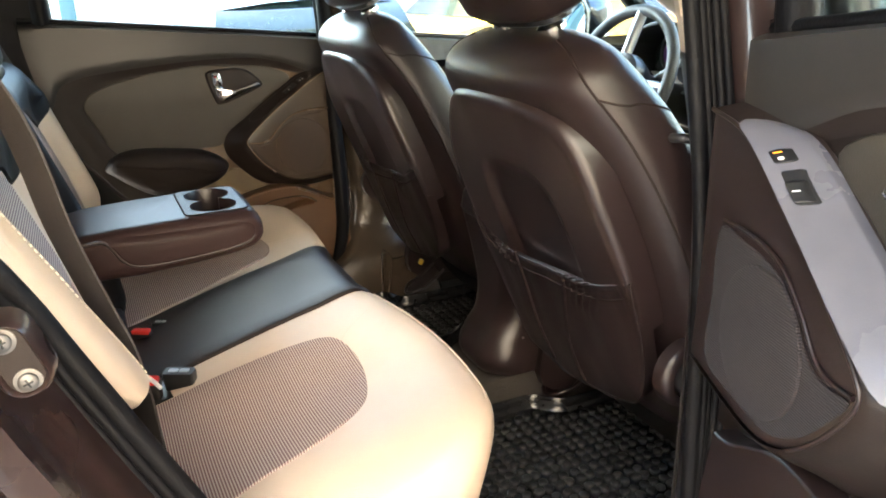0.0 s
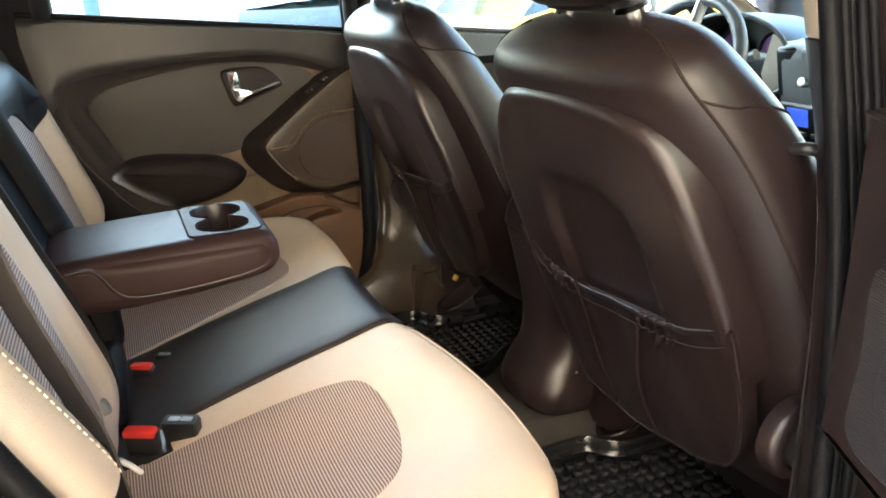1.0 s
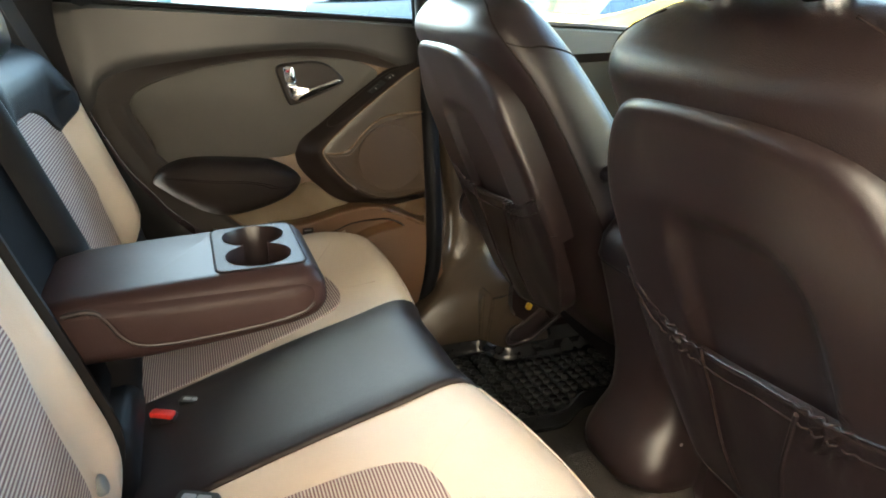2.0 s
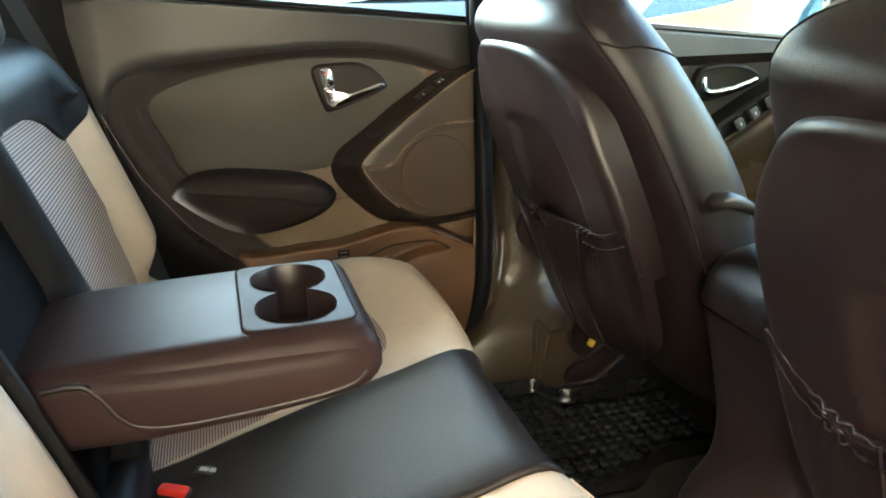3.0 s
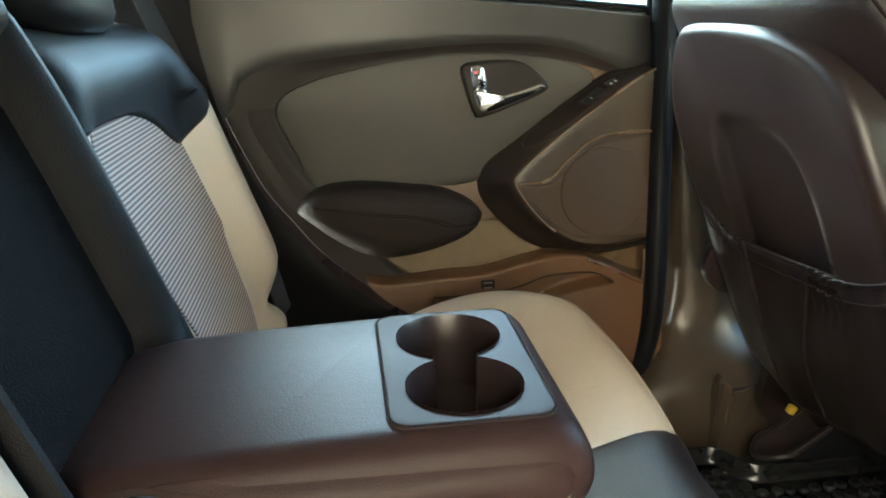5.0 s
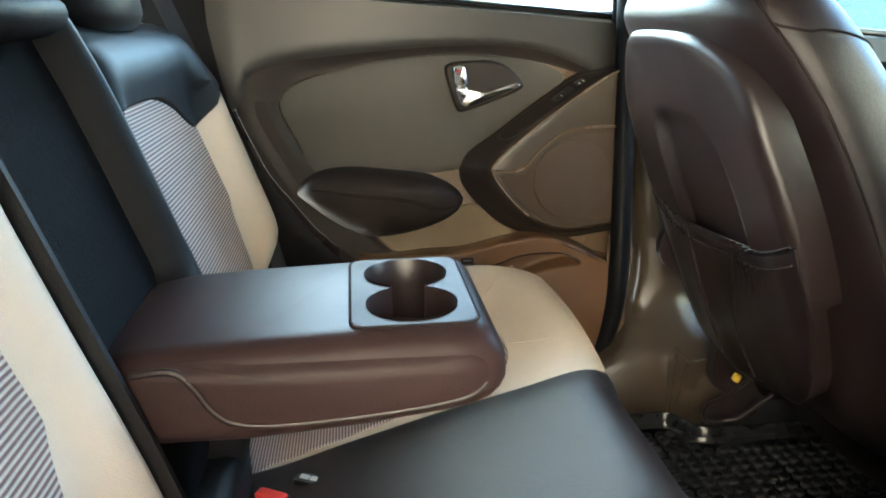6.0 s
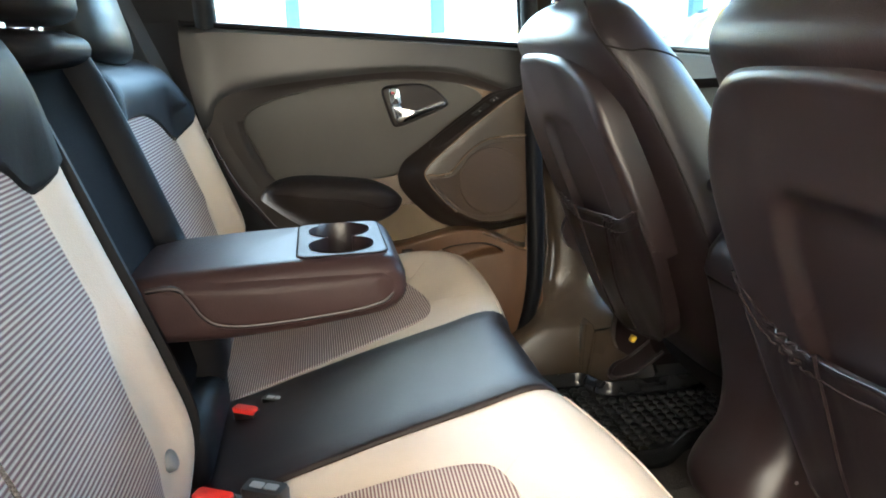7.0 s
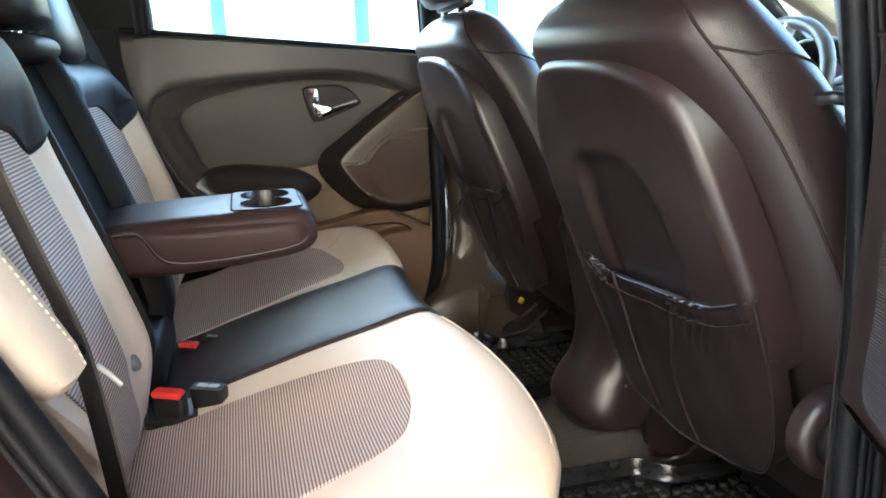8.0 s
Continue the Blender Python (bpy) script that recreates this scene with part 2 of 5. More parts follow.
def box(cx, cy, cz, sx, sy, sz, r=0.004, seg=2, turn=None):
    bm = bmesh.new()
    bmesh.ops.create_cube(bm, size=1.0)
    bmesh.ops.scale(bm, vec=(sx, sy, sz), verts=bm.verts)
    if r:
        bmesh.ops.bevel(bm, geom=list(bm.edges), offset=min(r, 0.48 * min(sx, sy, sz)), segments=seg, profile=0.5, affect="EDGES")
    m = Matrix.Translation((cx, cy, cz)) @ (turn or Matrix())
    v = [m @ q.co for q in bm.verts]
    bm.verts.index_update()
    f = [tuple(q.index for q in face.verts) for face in bm.faces]
    bm.free()
    return v, f


def lathe(profile, n=32, m=None):
    """Profile rows (radius, height) turned round z, then placed by m."""
    m = m or Matrix()
    rings = [[m @ Vector((r * math.cos(2 * math.pi * k / n), r * math.sin(2 * math.pi * k / n), z)) for k in range(n)] for r, z in profile]
    return loft(rings)


def inset(pts, d):
    """Outline moved inwards by d (outline runs anticlockwise)."""
    p = np.array(pts)
    t = np.roll(p, -1, 0) - np.roll(p, 1, 0)
    t /= np.linalg.norm(t, axis=1, keepdims=True) + 1e-12
    return p + d * np.column_stack([-t[:, 1], t[:, 0]])


def plate(outline, place, h, r, base=-0.006, dome=0.0, rings=8, relief=None, hole=None):
    """Padded panel: outline in two coordinates, rounded over its edge by r, raised by h; place(a, b, height) puts it in the world."""
    p = np.array([tuple(q)[:2] for q in outline], float)
    area = 0.5 * np.sum(p[:, 0] * np.roll(p[:, 1], -1) - p[:, 1] * np.roll(p[:, 0], -1))
    if area < 0:
        p = p[::-1]
    rows = [(p, base), (p, h - r)]
    for k in range(1, 5):
        a = k / 4 * math.pi / 2
        rows.append((inset(p, r * (1 - math.cos(a))), h - r + r * math.sin(a)))
    edge = rows[-1][0]
    c = edge.mean(0)
    lift = relief or (lambda a, b: 0.0)
    out = [[place(q[0], q[1], z + (lift(q[0], q[1]) if k else 0.0)) for q in ring] for k, (ring, z) in enumerate(rows)]
    top = rings if hole is None else max(2, rings // 2)
    for k in range(1, top + 1):
        s = k / top
        if hole is None:
            ring = edge * (1 - s) + c * s if s < 1 else edge * 0.004 + c * 0.996
        else:
            ring = edge * (1 - s) + np.array(hole) * s
        out.append([place(q[0], q[1], h + dome * (1 - (1 - s) ** 2) + (relief(q[0], q[1]) if relief else 0)) for q in ring])
    v, f = loft(out, False)
    n = len(p)
    if hole is None:
        f.append(tuple((len(out) - 1) * n + i for i in range(n)))
    return v, f


def sstep(a, b, x):
    t = min(1.0, max(0.0, (x - a) / (b - a)))
    return t * t * (3 - 2 * t)


def carve(ob, cutter_geo):
    """Cut a closed form out of a mesh object for good."""
    me = bpy.data.meshes.new("cut")
    me.from_pydata([tuple(Vector(v) - BASE[ob]) for v in cutter_geo[0]], [], cutter_geo[1])
    bm = bmesh.new()
    bm.from_mesh(me)
    bmesh.ops.recalc_face_normals(bm, faces=bm.faces)
    bm.to_mesh(me)
    bm.free()
    tool = new("cut", me)
    tool.parent = ob.parent
    md = ob.modifiers.new("cut", "BOOLEAN")
    md.object, md.operation, md.solver = tool, "DIFFERENCE", "EXACT"
    bpy.context.view_layer.update()
    done = bpy.data.meshes.new_from_object(ob.evaluated_get(bpy.context.evaluated_depsgraph_get()))
    ob.modifiers.remove(md)
    done.set_sharp_from_angle(angle=radians(35))
    ob.data = done
    bpy.data.objects.remove(tool)


# ---- ground and surroundings ----
single("ground", grid(lambda a, b: (a, b, 0.0), [-400, -60, -12, 0, 12, 60, 400], [-400, -60, -12, 0, 12, 60, 400]), GROUND, "pale concrete paving round the car", "ground", kind="structure")


def facade():
    """White building beside the car, with tall glazing bars in pale blue."""
    b = thing("white_building", (0.5, 6.0, 0.0), "white building with pale blue glazing bars", "building")
    part("wall", box(0.5, 6.6, 1.3, 26, 0.3, 2.6, 0.02), WALLW, b)
    part("plinth", box(0.5, 6.40, 0.2, 26, 0.12, 0.4, 0.02), WALLW, b)
    part("yellow_fascia", box(0.5, 6.37, 2.08, 26, 0.16, 0.5, 0.02), YPAINT, b, "yellow fascia board")
    for i in range(13):
        part("glazing_bar", box(-7.17 + 1.42 * i, 6.38, 1.05, 0.13, 0.10, 1.30, 0.01), FRAMEB, b)
    for z in (0.45,):
        part("glazing_rail", box(0.5, 6.38, z, 26, 0.09, 0.08, 0.01), FRAMEB, b)


facade()


def parked_car(x, y, heading, paint, label, size=1.0):
    """Small hatchback, simplified for its distance: body, glasshouse, wheels, lamps."""
    c = thing("parked_car", (x, y, 0), label, "car", "parked cars")
    prof = [(-1.95, 0.42), (-2.0, 0.75), (-1.85, 0.98), (-1.0, 1.04), (0.6, 1.0), (1.55, 0.90), (1.95, 0.72), (2.0, 0.45), (1.7, 0.25), (-1.7, 0.25)]
    prof = resample(curve(prof, 6, True), 48, True)
    w = lambda k: Vector((x, y, 0)) + Matrix.Rotation(radians(heading), 3, "Z") @ (Vector(k) * size)
    rings = [[w((p[0] * s, yy, 0.25 + (p[1] - 0.25) * (0.9 + 0.1 * s))) for p in prof] for yy, s in ((-0.86, 0.93), (-0.82, 0.985), (-0.6, 1.0), (0, 1.0), (0.6, 1.0), (0.82, 0.985), (0.86, 0.93))]
    part("body", loft(rings), paint, c)
    cab = resample(curve([(-1.55, 1.0), (-1.2, 1.36), (-0.6, 1.46), (0.1, 1.42), (0.55, 1.22), (0.95, 0.98)], 6), 24)
    rings = [[w((p[0], yy * (1.0 - 0.22 * (p[1] - 1.0) / 0.46), p[1])) for p in cab] for yy in (-0.80, -0.5, 0, 0.5, 0.80)]
    part("glasshouse", loft(rings), SIDEGLASS, c, "dark car windows")
    roof = resample(curve([(-1.25, 1.36), (-0.6, 1.475), (0.1, 1.435), (0.3, 1.36)], 6), 14)
    part("roof", grid(lambda a, b: w((roof[a][0], b * 0.63, roof[a][1] - 0.03 * b * b)), range(14), [-1, -0.5, 0, 0.5, 1]), paint, c)
    for wx in (-1.25, 1.25):
        for s in (-1, 1):
            m = Matrix.Translation(w((wx, s * 0.80, 0.31))) @ Matrix.Rotation(radians(heading), 4, "Z") @ Matrix.Rotation(radians(90), 4, "X")
            t = part("wheel", lathe([(r_ * size, z_ * size) for r_, z_ in ((0.0, -0.10), (0.27, -0.10), (0.31, -0.06), (0.31, 0.06), (0.27, 0.10), (0.0, 0.10))], 28, m), RUBBER, c)
            part("rim", lathe([(r_ * size, z_ * size) for r_, z_ in ((0.0, -0.11), (0.19, -0.11), (0.20, 0), (0.19, 0.11), (0.0, 0.11))], 20, m), SILVER, t)
    for s in (-1, 1):
        q = w((1.86, s * 0.6, 0.72))
        part("headlamp", box(q.x, q.y, q.z, 0.2, 0.35, 0.14, 0.05, 3, Matrix.Rotation(radians(heading), 4, "Z")), WHITE, c)
    return c


parked_car(1.28, 4.3, 90, BLKPAINT, "small black hatchback parked beside the open car", 0.85)
parked_car(4.0, 5.0, 184, YPAINT, "yellow hatchback parked further along", 0.95)


def tree(x, y, h):
    t = thing("tree", (x, y, 0), "leafy green tree behind the parked cars", "tree", "trees")
    path = [(x, y, 0), (x + 0.05, y, h * 0.3), (x - 0.05, y + 0.05, h * 0.55), (x, y, h * 0.8)]
    trunk = [tube(curve(path, 6), lambda s: 0.13 * (1 - 0.8 * s))]
    rnd = random.Random(int(x * 10))
    tips = []
    for i in range(9):
        a, z0 = i * 2.4, h * (0.35 + 0.05 * i)
        tip = Vector((x + math.cos(a) * h * 0.28, y + math.sin(a) * h * 0.28, z0 + h * 0.2))
        tips.append(tip)
        trunk.append(tube([(x, y, z0), (Vector((x, y, z0)) + tip) / 2 + Vector((0, 0, 0.1)), tip], lambda s: 0.05 * (1 - 0.8 * s), 6))
    part("trunk", join(*trunk), BARK, t)
    v, f = [], []
    for tip in tips + [Vector((x, y, h * 0.85))]:
        for _ in range(260):
            c = tip + Vector((rnd.gauss(0, 1), rnd.gauss(0, 1), rnd.gauss(0, 0.8))) * h * 0.09
            a, b = Vector((rnd.uniform(-1, 1), rnd.uniform(-1, 1), rnd.uniform(-1, 1))).normalized() * 0.07, Vector((rnd.uniform(-1, 1), rnd.uniform(-1, 1), rnd.uniform(-1, 1))).normalized() * 0.04
            k = len(v)
            v += [c - a, c + b, c + a, c - b]
            f.append((k, k + 1, k + 2, k + 3))
    me = bpy.data.meshes.new("crown")
    me.from_pydata([tuple(p - Vector((x, y, 0))) for p in v], [], f)
    me.materials.append(LEAF)
    ob = new("crown", me)
    ob.parent = t
    ob["kind"] = "stuff"


for tx, ty, th in ((7.5, 5.2, 4.5), (9.5, 4.2, 5.0)):
    tree(tx, ty, th)


# unseen roof slabs, added to steer how much sun and sky reach the cabin
single("shade_roof", join(box(-1.0, 0.6, 3.1, 3.0, 4.4, 0.2, 0.02), box(-4.3, -0.85, 3.1, 3.6, 7.3, 0.2, 0.02), box(1.75, -0.85, 3.1, 2.5, 7.3, 0.2, 0.02)), WALLG, "unseen roof added to shade the car", "roof", kind="structure")
# added wall, out of view: closes off the low sky ahead
single("wall_front_added", box(9.5, -1.5, 1.6, 0.2, 6.2, 3.2, 0.02), WALLG, "unseen grey wall added ahead of the car", "wall", kind="structure")
# added wall, out of view: its sunlit cream face bounces warm light into the cabin
single("wall_bounce", box(0.0, -4.6, 3.2, 19, 0.2, 6.4, 0.02), WALLC, "unseen cream wall added to bounce warm sunlight into the doorway", "wall", kind="structure")


# ---- car body: floor, roof, pillars ----
CY = -0.02
floor_geo = join(box(0.35, CY, 0.44, 2.9, 1.52, 0.06, 0.01))
single("floor", floor_geo, CARPET, "brown carpeted car floor", "floor", kind="structure")


def tunnel(x, a):
    return (x, CY + 0.15 * a, 0.47 + 0.085 * (1 - sstep(0.42, 0.55, abs(a))))


single("floor_tunnel", grid(tunnel, [0.1, 0.4, 0.7, 1.2, 1.7], [k / 30 for k in range(-30, 31)]), CARPET, "brown carpeted centre tunnel of the floor", "floor", kind="structure")
# roof lining with rounded sides
single("ceiling", grid(lambda x, a: (x, CY + 0.66 * math.sin(a), 1.30 + 0.26 * math.cos(a) ** 0.5 - 0.03 * ((x - 0.2) / 1.0) ** 2), [-1.0 + 0.2 * i for i in range(11)], [radians(k) for k in range(-80, 81, 8)]), LININGP, "beige cloth roof lining", "ceiling", kind="structure")
single("roof_skin", grid(lambda x, a: (x, CY + 0.74 * math.sin(a), 1.33 + 0.30 * math.cos(a) ** 0.5 - 0.03 * ((x - 0.2) / 1.0) ** 2), [-1.1 + 0.2 * i for i in range(12)], [radians(k) for k in range(-80, 81, 8)]), PAINT, "brown painted car roof", "roof", kind="structure")
# rear end of the cabin
single("wall_rear", box(-1.05, CY, 0.78, 0.06, 1.5, 0.70, 0.02), BLACKP, "dark trim behind the rear seat", "wall", kind="structure")
rg = single("rear_window", grid(lambda y, v: (-1.06 + 0.14 * v, CY + y, 1.12 + 0.38 * v), np.linspace(-0.62, 0.62, 7), [0, 0.5, 1]), PRIVACY, "tinted rear window glass", "window", kind="structure")
single("parcel_shelf", box(-0.72, CY, 1.10, 0.62, 1.30, 0.03, 0.01), BLACKP, "black luggage cover behind the rear seat", "shelf", kind="structure")


def beltline(x):
    return 1.211 - 0.0966 * (x + 0.097)


# far side: body wall below the windows, ahead of and behind the rear door
def far_quarter(a, b):
    z = 0.5 + b * (beltline(-0.2) - 0.5)
    x0 = smooth_interp(REAR_EDGE, z)
    return (x0 - 0.004 - a * 0.8, 0.675 + 0.05 * sstep(0.0, 0.25, a) - 0.05 * sstep(0.98, 0.7, z), z)


REAR_EDGE = [(0.50, 0.36), (0.62, 0.245), (0.703, 0.139), (0.753, 0.062), (0.814, -0.011), (0.871, -0.055), (0.906, -0.082), (0.964, -0.110), (1.026, -0.134), (1.10, -0.150), (1.24, -0.170)]
single("wall_quarter", grid(far_quarter, [0, 0.01, 0.03, 0.06, 0.1, 0.2, 0.4, 1], [k / 20 for k in range(21)]), DARK, "dark brown trim over the far wheel arch", "wall", kind="structure")
single("pillar_rear_far", loft([[(x + dx, 0.72 - 0.12 * (z - 1.2) + dy, z) for dx, dy in ((-0.08, -0.02), (0.155, -0.012), (0.165, 0.03), (-0.08, 0.03))] for x, z in ((-0.27, 1.16), (-0.265, 1.25), (-0.29, 1.40), (-0.36, 1.52))]), RUBBER, "black rear window pillar", "pillar", kind="structure")

# far centre pillar: weather strip and moulded trim with a flared foot
rows = []
for z, x0, x1, y in ((0.46, 0.35, 0.76, 0.560), (0.52, 0.40, 0.74, 0.568), (0.57, 0.45, 0.72, 0.578), (0.605, 0.495, 0.71, 0.590), (0.635, 0.516, 0.70, 0.614), (0.656, 0.528, 0.69, 0.624), (0.661, 0.533, 0.686, 0.641), (0.69, 0.540, 0.675, 0.644), (0.75, 0.545, 0.66, 0.648), (0.90, 0.535, 0.645, 0.655), (1.05, 0.525, 0.63, 0.66), (1.16, 0.52, 0.62, 0.66), (1.35, 0.50, 0.60, 0.62), (1.50, 0.49, 0.59, 0.54)):
    rows.append([(x0, y + 0.06, z), (x0, y + 0.012, z), (x0 + 0.008, y + 0.003, z), (x0 + 0.02, y, z), ((x0 + x1) / 2, y - 0.012, z), (x1 - 0.02, y, z), (x1, y + 0.02, z), (x1, y + 0.06, z)])
rows = [[Vector(c) for c in col] for col in zip(*[resample(curve(col, 6), 45) for col in zip(*rows)])]
single("pillar_far", loft(rows), PILLARM, "brown moulded centre pillar trim with a flared foot", "pillar", kind="structure")
single("door_seal_far", join(tube(curve([(0.47, 0.640, 0.56), (0.497, 0.640, 0.66), (0.504, 0.645, 0.76), (0.505, 0.655, 0.90), (0.503, 0.662, 1.05), (0.503, 0.668, 1.17), (0.495, 0.66, 1.34), (0.48, 0.60, 1.48)], 8), 0.018, 12), tube(curve([(0.478, 0.665, 0.545), (0.502, 0.672, 0.66), (0.506, 0.682, 0.80), (0.497, 0.692, 1.05), (0.492, 0.69, 1.17), (0.482, 0.68, 1.34), (0.468, 0.62, 1.48)], 8), 0.008, 8)), RUBBER, "black rubber door seal", "seal", kind="structure")
single("sill_far", loft([[(x, 0.615, 0.46), (x, 0.620, 0.52), (x, 0.635, 0.54), (x, 0.70, 0.54), (x, 0.74, 0.46)] for x in (-0.1, 0.2, 0.45, 0.75, 1.5)]), DOORDARK, "dark brown plastic door sill", "sill", kind="structure")


# ---- rear doors ----
DOOR_Y = [(0.50, 0.676), (0.66, 0.682), (0.70, 0.688), (0.74, 0.692), (0.775, 0.694), (0.83, 0.698), (0.95, 0.701), (1.06, 0.701), (1.16, 0.709), (1.25, 0.714)]


def rear_door(side, base, name, label):
    """Rear door seen from inside; side 1 is the far one, -1 the open near one. Built shut."""
    d = thing(name, base, label, "car door", "rear doors")

    def at(x, z, h):
        return Vector((x, side * (smooth_interp(DOOR_Y, z) - h), z))

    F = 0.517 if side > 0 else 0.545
    # near door's dimmer light painted in: darker card, pod, grille and lower panel
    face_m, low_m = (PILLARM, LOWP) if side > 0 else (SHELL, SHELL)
    sa = 0.0 if side > 0 else 0.026
    def card(u, v):
        z = 0.735 + v * (1.135 - 0.735)
        x0 = smooth_interp(REAR_EDGE, z)
        return at(x0 + u * (F - x0), z, 0.0)

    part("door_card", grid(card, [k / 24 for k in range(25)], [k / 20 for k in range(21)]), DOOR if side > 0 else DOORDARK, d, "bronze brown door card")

    # lower panel: its upper edge is a ledge that rises towards the speaker, with a map pocket sunk below it
    LEDGE = [(0.02, 0.800), (0.06, 0.770), (0.11, 0.766), (0.17, 0.770), (0.235, 0.772), (0.30, 0.786), (0.35, 0.793), (0.394, 0.789), (0.44, 0.768), (0.48, 0.748), (0.545, 0.740)]
    P_UP = [(0.150, 0.744), (0.23, 0.745), (0.284, 0.752), (0.329, 0.766), (0.393, 0.768), (0.425, 0.758), (0.438, 0.748)]
    P_LO = [(0.150, 0.560), (0.24, 0.655), (0.290, 0.698), (0.338, 0.726), (0.38, 0.739), (0.425, 0.745), (0.438, 0.747)]
    FL = F if side > 0 else 0.505

    def low_y(x, z):
        y = (0.632 if side > 0 else 0.652) + 0.016 * sstep(0.60, 0.78, z)
        if side > 0 and 0.150 < x < 0.438:
            a, b = smooth_interp(P_UP, x) - z, z - smooth_interp(P_LO, x)
            k = sstep(0.0, 0.007, a) * sstep(-0.002, 0.010, b) * sstep(0.150, 0.165, x) * sstep(0.438, 0.428, x)
            y += 0.026 * k
        return y

    def low(u, v):
        x0 = smooth_interp(REAR_EDGE, 0.52 + min(1.0, v) * 0.24)
        x = x0 + u * (FL - x0)
        zt = smooth_interp(LEDGE, max(0.02, x))
        z = 0.50 + min(1.0, v) * (zt - 0.50)
        if v <= 1.0:
            return Vector((x, side * low_y(x, z), z))
        a = (v - 1.0) * math.pi / 2
        return Vector((x, side * (low_y(x, zt) + 0.008 * (1 - math.cos(a)) + 0.046 * max(0.0, v - 1.5) * 2), zt + 0.006 * math.sin(a)))

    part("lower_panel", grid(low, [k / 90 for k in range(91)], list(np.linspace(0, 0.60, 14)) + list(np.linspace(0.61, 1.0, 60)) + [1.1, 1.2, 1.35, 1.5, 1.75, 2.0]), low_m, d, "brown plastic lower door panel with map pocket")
    # dark border along the rear edge, running on below the elbow rest
    BORDER = [(0.60, 0.265), (0.70, 0.200), (0.735, 0.166), (0.765, 0.122), (0.795, 0.088), (0.85, 0.045), (0.917, -0.008), (0.942, -0.030), (0.973, -0.049), (1.003, -0.061), (1.035, -0.066)]

    def border(u, z):
        x0 = smooth_interp(REAR_EDGE, z)
        x1 = max(x0 + 0.004, smooth_interp(BORDER, z))
        return at(x0 + u * (x1 - x0), z, 0.003 + 0.005 * sstep(1.0, 0.8, u))

    part("rear_border", grid(border, [k / 16 for k in range(17)], list(np.linspace(0.68, 1.035, 40))), DOORDARK, d, "dark brown border of the door trim")
    outer = [(-0.045, 0.868), (-0.085, 0.935), (-0.112, 0.985), (-0.126, 1.035), (-0.112, 1.073), (-0.068, 1.096), (0.0, 1.106), (0.105, 1.115), (0.227, 1.121), (0.32, 1.118), (0.384, 1.106), (0.440, 1.084), (0.462, 1.075)]
    inner = [(-0.012, 0.905), (-0.038, 0.960), (-0.056, 0.998), (-0.066, 1.028), (-0.050, 1.054), (-0.006, 1.073), (0.045, 1.085), (0.105, 1.095), (0.201, 1.103), (0.289, 1.099), (0.371, 1.086), (0.424, 1.071), (0.455, 1.066)]
    oc, ic = resample(curve(outer, 8), 80), resample(curve(inner, 8), 80)

    def top_trim(i, v):
        # from the upper line of the dark band to the window sill, with a rolled lip at the sill
        x, z0 = (oc[i][0], oc[i][1]) if i < 80 else (F, 1.06)
        i0 = i
        x = -0.165 + (F + 0.165) * i0 / 80
        z0 = smooth_interp([(-0.170, 1.02)] + [tuple(q) for q in outer[3:]] + [(0.52, 1.055)], x)
        z0 -= 0.005
        z1 = beltline(x)
        z = z0 + (z1 - z0) * min(1, v)
        return at(x, z, 0.010 + 0.004 * sstep(0.0, 0.1, v) + 0.010 * v - 0.03 * max(0, v - 0.93) / 0.07 * (0.5 if v < 1 else 1))

    part("upper_trim", grid(top_trim, list(range(81)), [0, 0.03, 0.1, 0.25, 0.5, 0.75, 0.88, 0.93, 0.965, 0.985, 1.0]), UPPERT, d, "dark brown upper door trim")
    part("curved_band", grid(lambda i, v: at(*(oc[i] * (1 - v) + ic[i] * v), 0.0075 * (1 - sstep(-0.1, 1.05, v)) + 0.003), list(range(80)), [k / 12 for k in range(13)]), DOORDARK, d, "dark curved band of the door trim")
    ins = inner[:-2] + [(0.41, 1.058), (0.355, 1.020), (0.29, 0.970), (0.245, 0.935), (0.22, 0.910), (0.10, 0.905)]
    part("insert_panel", plate(resample(curve(ins, 6, True), 110, True), at, 0.0045, 0.003, dome=0.002), TAN, d, "tan leather insert")
    part("rear_edge", tube([at(smooth_interp(REAR_EDGE, z), z, 0.004) for z in np.linspace(0.60, 1.2, 40)], 0.002, 8), RUBBER, d)
    # release handle in its recess
    bz = [(0.206, 1.078), (0.214, 1.045), (0.223, 1.018), (0.235, 1.009), (0.288, 1.026), (0.333, 1.044), (0.337, 1.056), (0.314, 1.080), (0.285, 1.092), (0.240, 1.092), (0.214, 1.089)]
    out_ = np.array(resample(curve(bz, 6, True), 60, True))
    if np.sum(out_[:, 0] * np.roll(out_[:, 1], -1) - out_[:, 1] * np.roll(out_[:, 0], -1)) < 0:
        out_ = out_[::-1]
    inn = inset(out_, 0.011)
    bezel = part("handle_bezel", plate(out_, at, 0.015, 0.006, hole=inn), DOORDARK, d)
    part("handle_cup", loft([[at(q[0], q[1], 0.015) for q in inn], [at(q[0], q[1], 0.004) for q in inset(inn, 0.002)], [at(q[0], q[1], 0.0075) for q in inset(inn, 0.010)]], True), DOORDARK, bezel)
    lev = [(0.2235, 1.052), (0.2255, 1.034), (0.2315, 1.0205), (0.244, 1.0165), (0.268, 1.0235), (0.302, 1.0355), (0.329, 1.047), (0.332, 1.0535), (0.323, 1.0575), (0.297, 1.0495), (0.268, 1.0415), (0.253, 1.0405), (0.2455, 1.044), (0.242, 1.0525)]
